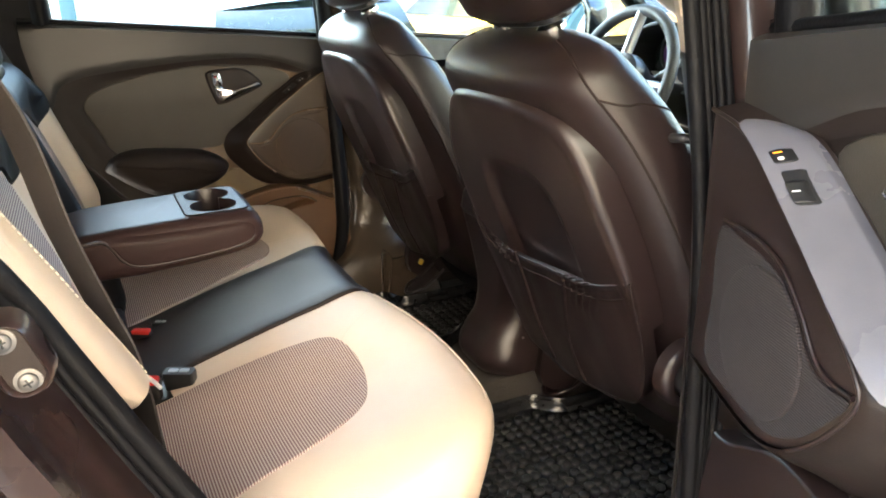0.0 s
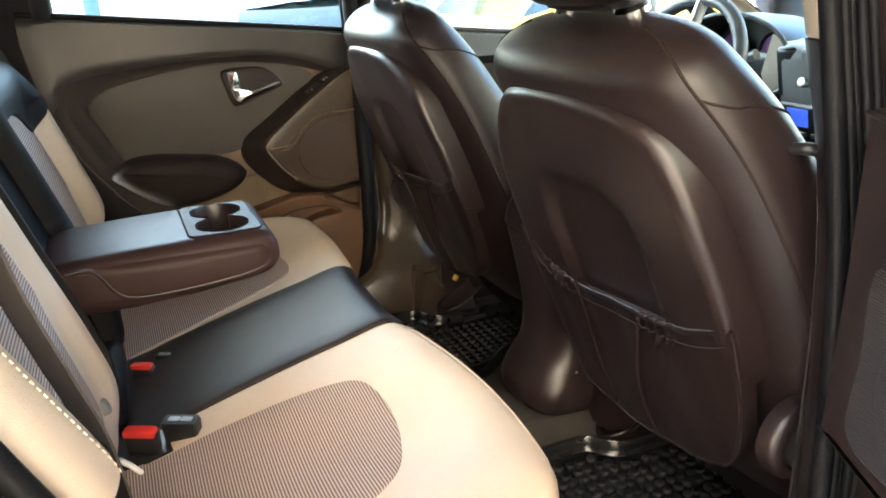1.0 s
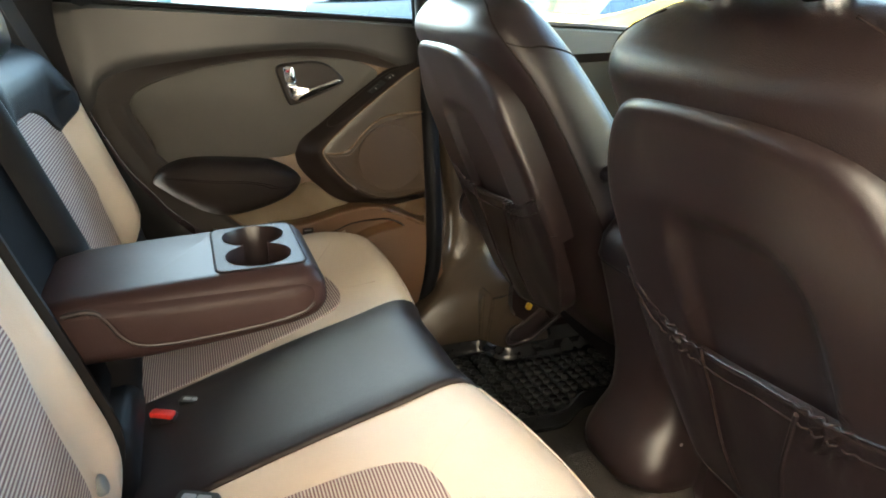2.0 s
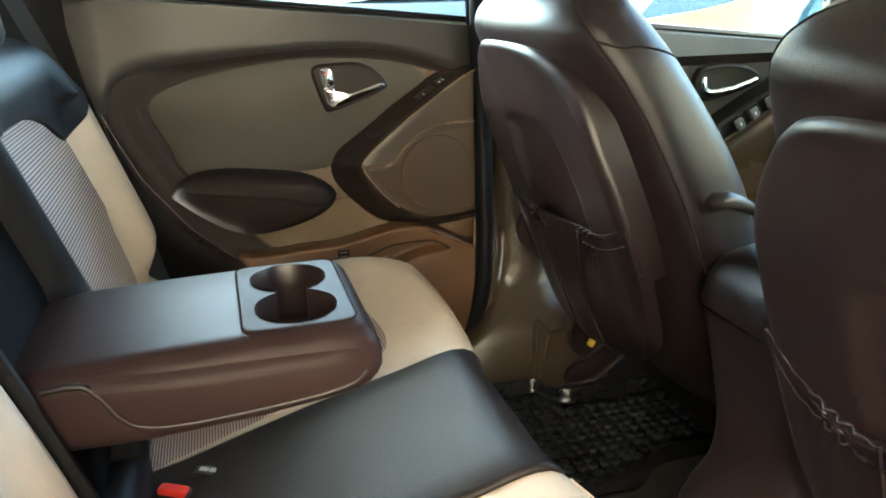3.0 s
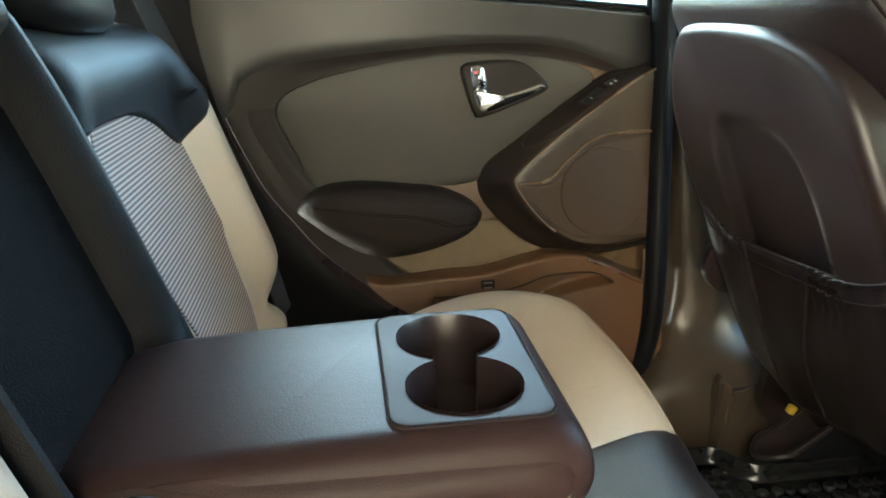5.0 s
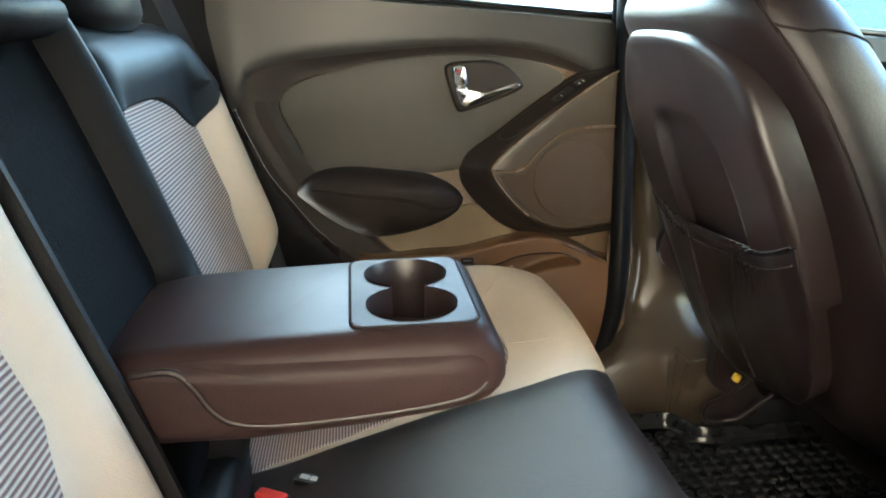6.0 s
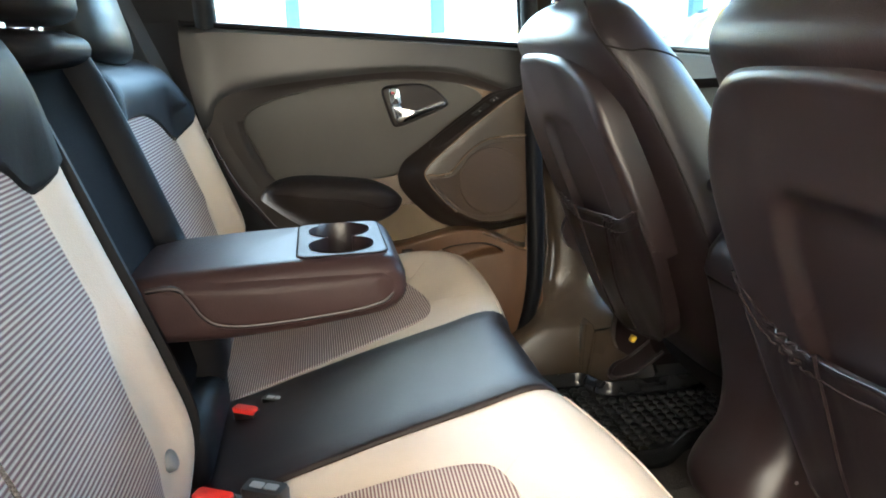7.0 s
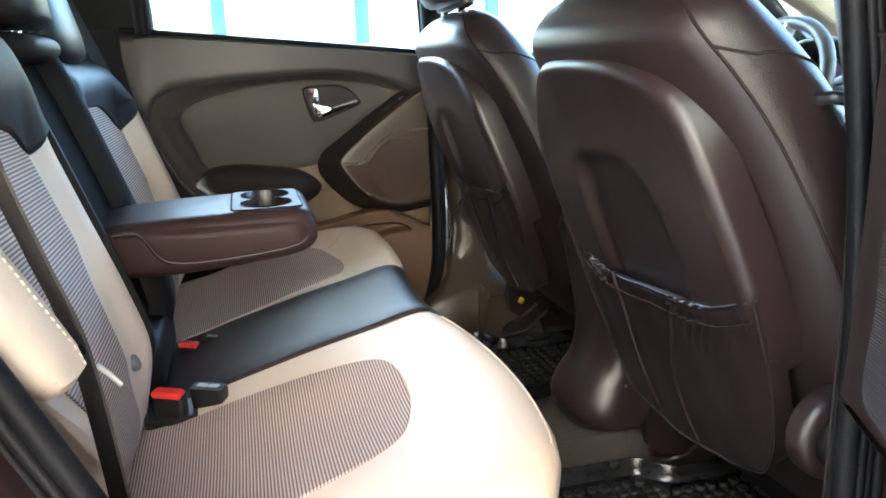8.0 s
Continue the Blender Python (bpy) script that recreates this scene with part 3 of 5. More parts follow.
    part("handle_lever", plate(resample(curve(lev, 6, True), 70, True), at, 0.021, 0.007, base=0.008, dome=0.004, rings=6), CHROME, bezel, "chrome release lever")
    part("lock_tab", plate(resample(curve([(0.2185, 1.080), (0.2205, 1.058), (0.226, 1.053), (0.240, 1.054), (0.2435, 1.060), (0.2400, 1.082), (0.233, 1.087), (0.222, 1.086)], 5, True), 40, True), at, 0.024, 0.006, base=0.008, dome=0.004), CHROME, bezel, "chrome lock tab")
    part("lock_mark", plate(rrect(0.2265, 1.077, 0.006, 0.004, 0.001), at, 0.0282, 0.0004, base=0.02), RED, bezel, "small red mark")
    # padded elbow rest
    up = [(-0.047, 0.884), (-0.030, 0.906), (0.003, 0.920), (0.05, 0.923), (0.13, 0.914), (0.17, 0.907), (0.209, 0.890), (0.229, 0.874), (0.237, 0.862)]
    dn = [(-0.047, 0.878), (-0.03, 0.866), (0.0, 0.842), (0.04, 0.816), (0.08, 0.803), (0.13, 0.806), (0.19, 0.822), (0.226, 0.842), (0.237, 0.860)]

    def elbow(x, a):
        k = min(1.0, abs(x - 0.095) / 0.142)
        zu, zd, d_ = smooth_interp(up, x), smooth_interp(dn, x), 0.070 * math.sqrt(max(0.0, 1 - k ** 5))
        c, q = math.cos(a), max(0.0, math.sin(a))
        return at(x, (zu + zd) / 2 + (zu - zd) / 2 * math.copysign(abs(c) ** 0.72, c), d_ * q ** 0.62 * (0.86 + 0.14 * c) - 0.004)

    ex = [0.095 - 0.142 * math.cos(math.pi * k / 40) for k in range(41)]
    arm = part("elbow_rest", grid(elbow, ex, [math.pi * k / 24 for k in range(25)]), ELBOW, d, "dark brown padded elbow rest")
    for k in (0.0, 0.05):
        part("stitching", tube([elbow(x, 1.36 + k + 0.30 * sstep(0.10, 0.22, x)) for x in np.linspace(-0.02, 0.222, 40)], 0.0010, 6), THREAD, arm)
    # speaker pod
    po = [(F, 1.088), (0.470, 1.080), (0.417, 1.062), (0.353, 1.018), (0.287, 0.972), (0.240, 0.938), (0.230, 0.904), (0.246, 0.868), (0.299, 0.816), (0.354, 0.792), (0.424, 0.783), (F, 0.795)]
    pi = [(F, 1.080), (0.470, 1.066), (0.385, 1.010), (0.335, 0.972), (0.290, 0.934), (0.281, 0.910), (0.320, 0.856), (0.368, 0.820), (0.424, 0.809), (F, 0.822)]
    rim_o, rim_i = resample(curve(po, 8), 90), resample(curve(pi, 8), 90)
    pod = part("speaker_pod", grid(lambda i, v: at(*(rim_o[i] * (1 - v) + rim_i[i] * v), 0.001 + 0.047 * sstep(-0.15, 1.05, v)), list(range(90)), [k / 12 for k in range(13)]), DOORDARK, d, "dark brown speaker pod")
    pc = curve(pi, 8) + [np.array((F, 0.90)), np.array((F, 1.0))]
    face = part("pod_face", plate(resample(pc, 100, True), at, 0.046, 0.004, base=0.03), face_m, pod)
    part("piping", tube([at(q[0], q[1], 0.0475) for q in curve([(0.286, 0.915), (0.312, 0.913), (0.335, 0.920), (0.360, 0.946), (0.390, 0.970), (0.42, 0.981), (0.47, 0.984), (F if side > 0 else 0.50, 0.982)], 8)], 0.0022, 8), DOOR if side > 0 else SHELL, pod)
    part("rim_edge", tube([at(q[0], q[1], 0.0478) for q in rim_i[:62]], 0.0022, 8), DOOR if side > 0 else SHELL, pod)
    part("grille_field", plate(resample(curve([(0.290, 0.908), (0.312, 0.907), (0.340, 0.912), (0.375, 0.945), (0.405, 0.966), (0.46, 0.974), (0.508, 0.972), (0.510, 0.90), (0.508, 0.834), (0.44, 0.824), (0.387, 0.824), (0.345, 0.844), (0.313, 0.876)], 8, True), 110, True), at, 0.0472, 0.001, base=0.03), GRILLE if side > 0 else GRILLE_DIM, pod)
    part("speaker_grille", plate([(0.417 + 0.068 * math.cos(t), 0.895 + 0.068 * math.sin(t)) for t in np.linspace(0, 2 * math.pi, 49)[:-1]], at, 0.0500, 0.002, base=0.03, dome=0.003), GRILLE if side > 0 else GRILLE_DIM, pod)
    # switch inlay on the sloping rim: distances along it from its front end, and across it
    seg = np.concatenate([[0], np.cumsum([np.linalg.norm(rim_o[k + 1] - rim_o[k]) for k in range(89)])])

    def on_rim(a, b, h):
        i = float(np.interp(a, seg, range(90)))
        k = min(88, int(i))
        mix = lambda q: q[k] * (1 - (i - k)) + q[k + 1] * (i - k)
        v = 0.5 + b / 0.045
        q = mix(rim_o) * (1 - v) + mix(rim_i) * v
        return at(q[0], q[1], 0.001 + 0.047 * sstep(-0.15, 1.05, v) + h)

    inlay = [(0.055, 0.004), (0.075, -0.008), (0.11, -0.018), (0.20, -0.0205), (0.30, -0.0205), (0.36, -0.014), (0.372, 0.0), (0.36, 0.011), (0.30, 0.0155), (0.20, 0.0155), (0.11, 0.0155), (0.07, 0.013)] if side < 0 else [(0.062, 0.0), (0.075, -0.010), (0.11, -0.014), (0.18, -0.016), (0.25, -0.015), (0.275, 0.0), (0.25, 0.012), (0.18, 0.013), (0.11, 0.011), (0.075, 0.007)]
    lift = 0.0 if side > 0 else 0.0070
    # paler colour on the near inlay stands for the light falling on it
    sp = part("switch_plate", plate(resample(curve(inlay, 6, True), 70, True), on_rim, 0.0022 if side > 0 else 0.0092, 0.0015, base=-0.004, rings=10), SWITCH_LIT if side < 0 else DOORDARK, pod, "satin switch inlay")
    part("switch_recess", plate(rrect(0.139 + sa, -0.001, 0.040, 0.013, 0.003), on_rim, 0.0030 + lift, 0.0006, base=0.0), BLACKP, sp)
    part("window_switch", plate(rrect(0.144 + sa, -0.001, 0.024, 0.0095, 0.002), on_rim, 0.0075 + lift, 0.002, base=0.0), BLACKP, sp)
    part("switch_mark", plate(rrect(0.143 + sa, -0.001, 0.0016, 0.0042, 0.0006), on_rim, 0.0079 + lift, 0.0002, base=0.004), WHITE, sp)
    part("heater_switch", plate(rrect(0.101 + sa, -0.001, 0.018, 0.0115, 0.003), on_rim, 0.0065 + lift, 0.002, base=0.0), BLACKP, sp)
    part("heater_lamp", plate(rrect(0.096 + sa, -0.001, 0.0018, 0.005, 0.0005), on_rim, 0.0069 + lift, 0.0002, base=0.004), ORANGE if side < 0 else WHITE, sp)
    part("heater_mark", plate(rrect(0.104 + sa, -0.001, 0.004, 0.0032, 0.0012), on_rim, 0.0069 + lift, 0.0002, base=0.004), WHITE, sp)
    # cloth wall between elbow rest, pod and ledge
    if side > 0:
        part("cloth_lining", plate(resample(curve([(0.088, 0.806), (0.16, 0.822), (0.225, 0.845), (0.262, 0.848), (0.30, 0.812), (0.36, 0.789), (0.43, 0.775), (0.46, 0.758), (0.40, 0.752), (0.30, 0.750), (0.20, 0.745), (0.166, 0.746), (0.120, 0.772)], 6, True), 90, True), at, 0.004, 0.003), PLUSH, d, "brown cloth lining of the door")
        part("ledge_edge", tube([Vector((q[0], low_y(q[0], q[1] - 0.004) - 0.0005, q[1] + 0.001)) for q in curve([(0.394, 0.789), (0.44, 0.768), (0.47, 0.752), (0.484, 0.747)], 8)], 0.0035, 8), DOOR, d)
        part("front_edge", tube([Vector((q[0], q[2], q[1])) for q in curve([(0.484, 0.747, 0.646), (0.487, 0.775, 0.650), (0.487, 0.80, 0.652)], 6)], 0.003, 8), DOOR, d)
        part("pocket_edge", tube([Vector((q[0], low_y(q[0], q[1] + 0.004) - 0.0002, q[1])) for q in curve([(0.152, 0.7445), (0.23, 0.7455), (0.284, 0.7525), (0.329, 0.7665), (0.393, 0.7685), (0.425, 0.7585), (0.438, 0.748)], 8)], 0.0014, 6), DOORDARK, d)
    em = part("label_plate", plate(rrect(0.236, 0.7585, 0.022, 0.018, 0.002), lambda a, b, h: Vector((a, side * (0.649 - h), b)), 0.002, 0.001), DOORDARK, d)
    for k in (-1, 1):
        part("label_bar", plate(rrect(0.236, 0.7585 + k * 0.004, 0.014, 0.002, 0.0005), lambda a, b, h: Vector((a, side * (0.649 - h), b)), 0.0026, 0.0002), GREYP, em)
    # window frame, pane and outer skin
    def rim(q):
        return Vector((q[0], side * q[1], q[2]))
    part("sill_strip", tube([rim((x, 0.708, beltline(x) + 0.003)) for x in np.linspace(-0.165, F, 20)], 0.007, 8), RUBBER, d)
    part("window_frame", join(tube([rim(q) for q in curve([(-0.118, 0.716, 1.205), (-0.122, 0.705, 1.30), (-0.15, 0.67, 1.40), (-0.10, 0.645, 1.455), (0.2, 0.615, 1.48), (0.49, 0.61, 1.485)], 8)], 0.022, 8), tube([rim(q) for q in curve([(0.522, 0.716, 1.15), (0.512, 0.69, 1.34), (0.49, 0.62, 1.49)], 8)], 0.020, 8)), RUBBER, d)
    pane = part("pane", grid(lambda x, v: rim((x, 0.728 - 0.11 * v * v, beltline(x) - 0.02 + v * (1.49 - beltline(x)))), np.linspace(-0.13, 0.52, 10), [k / 6 for k in range(7)]), GLASS, d)
    pane.visible_shadow = False
    part("outer_skin", join(grid(lambda x, v: rim((x, 0.80 + 0.05 * math.sin(math.pi * min(1, v * 1.1)), 0.45 + v * (beltline(x) - 0.47))), np.linspace(-0.2, 0.55, 8), [k / 10 for k in range(11)]), grid(lambda u, v: rim((F + 0.006, 0.705 + u * 0.10, 0.50 + v * 0.66)), [0, 1], [0, 1])), PAINT, d)
    return d


rear_door(1, (0.53, 0.74, 0.45), "rear_door", "shut far rear door with brown and tan trim")
near = rear_door(-1, (0.53, -0.74, 0.45), "rear_door", "open near rear door with brown trim and window switches")
near.matrix_basis = pose(0.556, -0.697, 0.516, 0, 0, 70.7)


# ---- near door opening ----
NEAR_SEAL = [(0.486, -0.662, 0.60), (0.491, -0.655, 0.76), (0.500, -0.634, 1.0), (0.513, -0.590, 1.18), (0.508, -0.568, 1.29), (0.46, -0.562, 1.41), (0.34, -0.572, 1.465), (0.10, -0.60, 1.48), (-0.18, -0.63, 1.43), (-0.26, -0.65, 1.33), (-0.215, -0.635, 1.22), (-0.136, -0.62, 1.081), (-0.096, -0.62, 0.995), (-0.038, -0.62, 0.867), (0.03, -0.63, 0.73), (0.10, -0.65, 0.62), (0.18, -0.67, 0.54), (0.32, -0.68, 0.52), (0.45, -0.675, 0.535)]
seal = curve(NEAR_SEAL, 8, True)
single("door_seal_near", tube(seal, 0.009, 10, True), RUBBER, "black rubber seal round the open doorway", "seal", kind="structure")
SEAL_C = Vector((0.14, 0, 1.0))


def off_seal(q, o, dy):
    return Vector(q) + (Vector((q[0], 0, q[2])) - SEAL_C).normalized() * o + Vector((0, dy, 0))


for o_, d_, r_ in ((0.011, -0.004, 0.005), (0.019, -0.004, 0.0035), (0.026, -0.008, 0.0045), (0.0345, -0.011, 0.0045)):
    single("door_seal_rib", tube([off_seal(q, o_, d_) for q in seal], r_, 8, True), RUBBER, "thin rib of the black rubber door seal", "seal", kind="structure")


def jamb(i, v):
    q = Vector(seal[i % len(seal)])
    out = (Vector((q.x, 0, q.z)) - Vector((0.14, 0, 1.0))).normalized()
    w = [(0.0, 0.012), (-0.03, 0.018), (-0.045, 0.028), (-0.09, 0.034), (-0.10, 0.055), (-0.13, 0.062), (-0.135, 0.12)]
    k = min(int(v), len(w) - 2)
    a = v - k
    trim_ = 0.8 if q.x > 0.3 else 1.0
    dy, o = w[k][0] * (1 - a) + w[k + 1][0] * a, w[k][1] * (1 - a) + w[k + 1][1] * a
    return q + Vector((0, dy * trim_, 0)) + out * (0.012 + (o - 0.012) * trim_ + (0.027 if q.x > 0.3 else 0.006))


n_s = len(seal)
single("door_jamb", grid(jamb, list(range(n_s)), [0.5 * k for k in range(13)], True), PAINT, "brown painted door jamb round the open doorway", "door frame", kind="structure")
# rear quarter panel outside
single("quarter_panel", loft([[(-0.95, -0.80, z), (-0.60, -0.86, z), (-0.25 - 0.25 * (z - 0.9), -0.86, z), (-0.19 - 0.25 * (z - 0.9), -0.80, z), (-0.19 - 0.25 * (z - 0.9), -0.70, z), (-0.95, -0.70, z)] for z in (0.45, 0.7, 0.9, 1.05, 1.18)]), PAINT, "brown painted rear quarter panel", "car body", kind="structure")
stk = thing("door_striker", (-0.13, -0.68, 1.03), "steel door striker bolted to the brown jamb", "striker")
pocket = lambda s, y: [(-0.1295 + a * 0.93 - 0.3 * b, y, 1.0465 + a * 0.3 + 0.9 * b) for a, b in rrect(0, 0, 0.030 - s, 0.056 - s, 0.0135 - s / 2)]
part("backing_plate", loft([pocket(s, y) for s, y in ((-0.008, -0.672), (-0.004, -0.690), (0.0, -0.6945), (0.002, -0.6955), (0.005, -0.694), (0.007, -0.689))], False), PAINT, stk, "brown painted rim of the striker recess")
part("recess_floor", loft([pocket(0.005, -0.672), pocket(0.005, -0.690), pocket(0.0065, -0.691)]), DOORDARK, stk, "dark recess floor")
for k in (-1, 1):
    m = Matrix.Translation((-0.1295 - 0.005 * k, -0.691, 1.0455 + 0.015 * k)) @ Matrix.Rotation(radians(90), 4, "X")
    bolt = part("bolt", lathe([(0.0, 0), (0.0088, 0), (0.0088, 0.0012), (0.0062, 0.0016), (0.0062, 0.0042), (0.0048, 0.0054), (0.0, 0.0054)], 24, m), BOLTM, stk, "steel cross-head bolt")
    for turn in (20, 110):
        part("slot", box(0, 0, 0, 0.0066, 0.0013, 0.0008, 0.0002, 1, m @ Matrix.Translation((0, 0, 0.0054)) @ Matrix.Rotation(radians(turn), 4, "Z")), BLACKP, bolt)
part("striker_loop", tube(curve([(-0.1365, -0.688, 1.063), (-0.139, -0.722, 1.063), (-0.139, -0.730, 1.073), (-0.139, -0.722, 1.085), (-0.1365, -0.688, 1.085)], 6), 0.004, 10), BOLTM, stk)

# near centre pillar: lower brown trim, upper beige trim, belt
PROF = [(0.030, 0.006), (0.006, 0.001), (0.0, 0.003), (0.003, 0.010), (0.012, 0.024), (0.026, 0.040), (0.060, 0.047), (0.105, 0.030), (0.115, 0.004)]


def pillar_rows(table, n):
    rows = [[(x + a, y + b, z) for a, b in PROF] for z, x, y in table]
    return [[Vector(c) for c in col] for col in zip(*[resample(curve(col, 6), n) for col in zip(*rows)])]


single("pillar_near", loft(pillar_rows(((0.47, 0.500, -0.622), (0.56, 0.498, -0.640), (0.66, 0.496, -0.646), (0.80, 0.498, -0.644), (1.0, 0.504, -0.628), (1.1, 0.508, -0.608), (1.190, 0.507, -0.584)), 36)), SHELL, "brown plastic trim of the centre pillar beside the doorway", "pillar", kind="structure")
single("pillar_near_top", loft(pillar_rows(((1.192, 0.508, -0.584), (1.25, 0.506, -0.568), (1.38, 0.49, -0.535), (1.50, 0.46, -0.49)), 20)), LININGP, "beige upper trim of the centre pillar", "pillar", kind="structure")
belt = thing("front_seat_belt", (0.50, -0.655, 0.60), "grey brown seat belt hanging at the centre pillar", "seat belt")
part("webbing", ribbon(curve([(0.556, -0.588, 0.60), (0.556, -0.590, 0.8), (0.558, -0.583, 1.0), (0.575, -0.535, 1.18), (0.54, -0.50, 1.36)], 6), (1, 0, 0), 0.046, 0.002), WEB, belt)
part("upper_loop", tube(curve([(0.515, -0.497, 1.36), (0.54, -0.480, 1.385), (0.565, -0.497, 1.36), (0.54, -0.505, 1.34)], 6, True), 0.006, 8, True), BLACKP, belt)

single("sill_near", loft([[(x, -0.57, 0.47), (x, -0.575, 0.545), (x, -0.60, 0.56), (x, -0.71, 0.56), (x, -0.73, 0.53), (x, -0.78, 0.52), (x, -0.82, 0.40), (x, -0.57, 0.36)] for x in (-0.1, 0.2, 0.45, 0.9, 1.6)]), SHELL, "brown plastic sill below the open doorway", "sill", kind="structure")


# ---- front doors, seen through the gaps ----
def front_door(side, label):
    d = thing("front_door", (1.05, side * 0.74, 0.45), label, "car door", "front doors")
    at = lambda x, z, h: Vector((x, side * (smooth_interp(DOOR_Y, z) - h), z))
    part("door_card", grid(lambda x, z: at(x, z, 0), np.linspace(0.62, 1.56, 24), np.linspace(0.52, 1.11, 24)), TAN, d, "tan leather door card")
    zt = lambda x: beltline(x) + 0.012
    part("upper_trim", grid(lambda x, v: at(x, 1.075 + v * (zt(x) - 1.075), 0.016 + 0.008 * v - (0.02 if v == 1 else 0)), np.linspace(0.62, 1.56, 24), [0, 0.1, 0.4, 0.8, 0.92, 1.0]), GREYP, d, "grey upper door trim")
    part("curved_band", grid(lambda x, v: at(x, 1.078 - 0.02 * v - 0.10 * max(0, x - 1.15) ** 2 * v, 0.016 * (1 - v) + 0.004), np.linspace(0.62, 1.40, 24), [k / 6 for k in range(7)]), DOORDARK, d)
    sw = [(0.93, 0.90), (1.02, 0.955), (1.12, 1.01), (1.24, 1.062), (1.30, 1.06), (1.22, 1.02), (1.12, 0.965), (1.02, 0.91), (0.95, 0.88)]
    sp = part("switch_plate", plate(resample(curve(sw, 6, True), 60, True), at, 0.052, 0.010), DOORDARK, d, "dark brown switch plate")
    tilt = lambda x, z, pts: [(x + a * 0.85 - b * 0.53, z + a * 0.53 + b * 0.85) for a, b in pts]
    for k, (x, z) in enumerate(((1.052, 0.944), (1.084, 0.964), (1.118, 0.985), (1.150, 1.003), (1.186, 1.024))):
        wl = part("switch_well", plate(tilt(x, z, rrect(0, 0, 0.030, 0.034, 0.004)), at, 0.0545, 0.001, base=0.05), BLACKP, sp)
        part("window_switch", plate(tilt(x - 0.002, z, rrect(0, 0, 0.019, 0.024, 0.004)), at, 0.0605, 0.003, base=0.05), GREYP, wl)
        part("switch_mark", plate(tilt(x - 0.002, z, rrect(0, 0, 0.004, 0.008, 0.001)), at, 0.0609, 0.0002, base=0.055), WHITE, wl)
    part("plate_edge", tube([at(q[0], q[1], 0.053) for q in curve([(0.95, 0.882), (1.02, 0.912), (1.12, 0.967), (1.22, 1.022), (1.29, 1.058)], 6)], 0.003, 8), DOOR, sp)
    part("lower_bulge", plate(resample(curve([(0.70, 0.87), (0.95, 0.87), (1.10, 0.945), (1.30, 1.03), (1.50, 1.03), (1.50, 0.60), (1.1, 0.56), (0.70, 0.60)], 6, True), 80, True), at, 0.045, 0.03), DOOR, d)
    bz = np.array(resample(curve([(0.975, 1.050), (0.975, 0.988), (1.07, 1.0), (1.12, 1.022), (1.105, 1.045), (1.05, 1.060)], 6, True), 50, True))
    if np.sum(bz[:, 0] * np.roll(bz[:, 1], -1) - bz[:, 1] * np.roll(bz[:, 0], -1)) < 0:
        bz = bz[::-1]
    bezel = part("handle_bezel", plate(bz, at, 0.016, 0.006, hole=inset(bz, 0.010)), DOORDARK, d)
    part("handle_lever", tube([at(*q) for q in curve([(0.985, 1.035, 0.016), (0.99, 1.006, 0.02), (1.045, 1.010, 0.024), (1.105, 1.026, 0.018)], 8)], 0.008, 10), CHROME, bezel, "chrome release lever")
    part("window_frame", join(tube([(0.60, side * 0.70, 1.14), (0.58, side * 0.66, 1.36), (0.56, side * 0.60, 1.47)], 0.022, 8), tube([(x, side * 0.708, zt(x) + 0.004) for x in np.linspace(0.6, 1.58, 12)], 0.008, 8), tube([(1.58, side * 0.70, 1.09), (1.30, side * 0.64, 1.32), (0.95, side * 0.58, 1.47), (0.56, side * 0.58, 1.49)], 0.03, 8)), BLACKP, d)
    pane = part("pane", grid(lambda x, v: (x, side * (0.728 - 0.12 * v * v), zt(x) - 0.02 + v * (min(1.49, 1.49 - max(0, x - 0.95) * 0.62) - zt(x) + 0.02)), np.linspace(0.6, 1.56, 14), [k / 6 for k in range(7)]), GLASS, d)
    pane.visible_shadow = False
    part("outer_skin", grid(lambda x, v: (x, side * (0.80 + 0.05 * math.sin(math.pi * min(1, v * 1.1))), 0.42 + v * (zt(x) - 0.44)), np.linspace(0.58, 1.58, 8), [k / 10 for k in range(11)]), PAINT, d)
    return d


front_door(1, "shut driver's door with tan card and row of switches")
front_door(-1, "shut near front door with tan card")
mir = thing("wing_mirror", (1.45, 0.85, 1.05), "black wing mirror on the driver's door", "mirror")
part("housing", loft([[(1.40 + dx, 0.93 + a, 1.13 + b) for a, b in superell(0.12 * s, 0.085 * s, 3, 28)] for dx, s in ((0.0, 0.94), (0.005, 1.0), (0.05, 0.98), (0.10, 0.8), (0.13, 0.45))]), BLKPAINT, mir)
part("mirror_glass", loft([[(1.397 + dx, 0.93 + a, 1.13 + b) for a, b in superell(0.108 * s, 0.074 * s, 3, 28)] for dx, s in ((0.0, 1.0), (-0.003, 0.98))]), MIRROR, mir, "mirror glass")
part("stalk", box(1.43, 0.79, 1.07, 0.06, 0.14, 0.04, 0.015), BLKPAINT, mir)


# ---- dashboard, wheel, windscreen ----
dash = thing("dashboard", (1.55, CY, 0.6), "black and beige dashboard with lit instruments", "dashboard")
dp = [(1.95, 1.06), (1.70, 1.085), (1.50, 1.09), (1.40, 1.075), (1.385, 1.04), (1.42, 0.97), (1.46, 0.88), (1.50, 0.70), (1.62, 0.55), (1.95, 0.55)]
dpc = resample(curve(dp, 6, True), 60, True)
part("body", loft([[(p[0] + 0.10 * (y / 0.72) ** 4, CY + y, p[1] - 0.015 * (y / 0.72) ** 2) for p in dpc] for y in np.linspace(-0.71, 0.71, 17)]), BLACKP, dash)
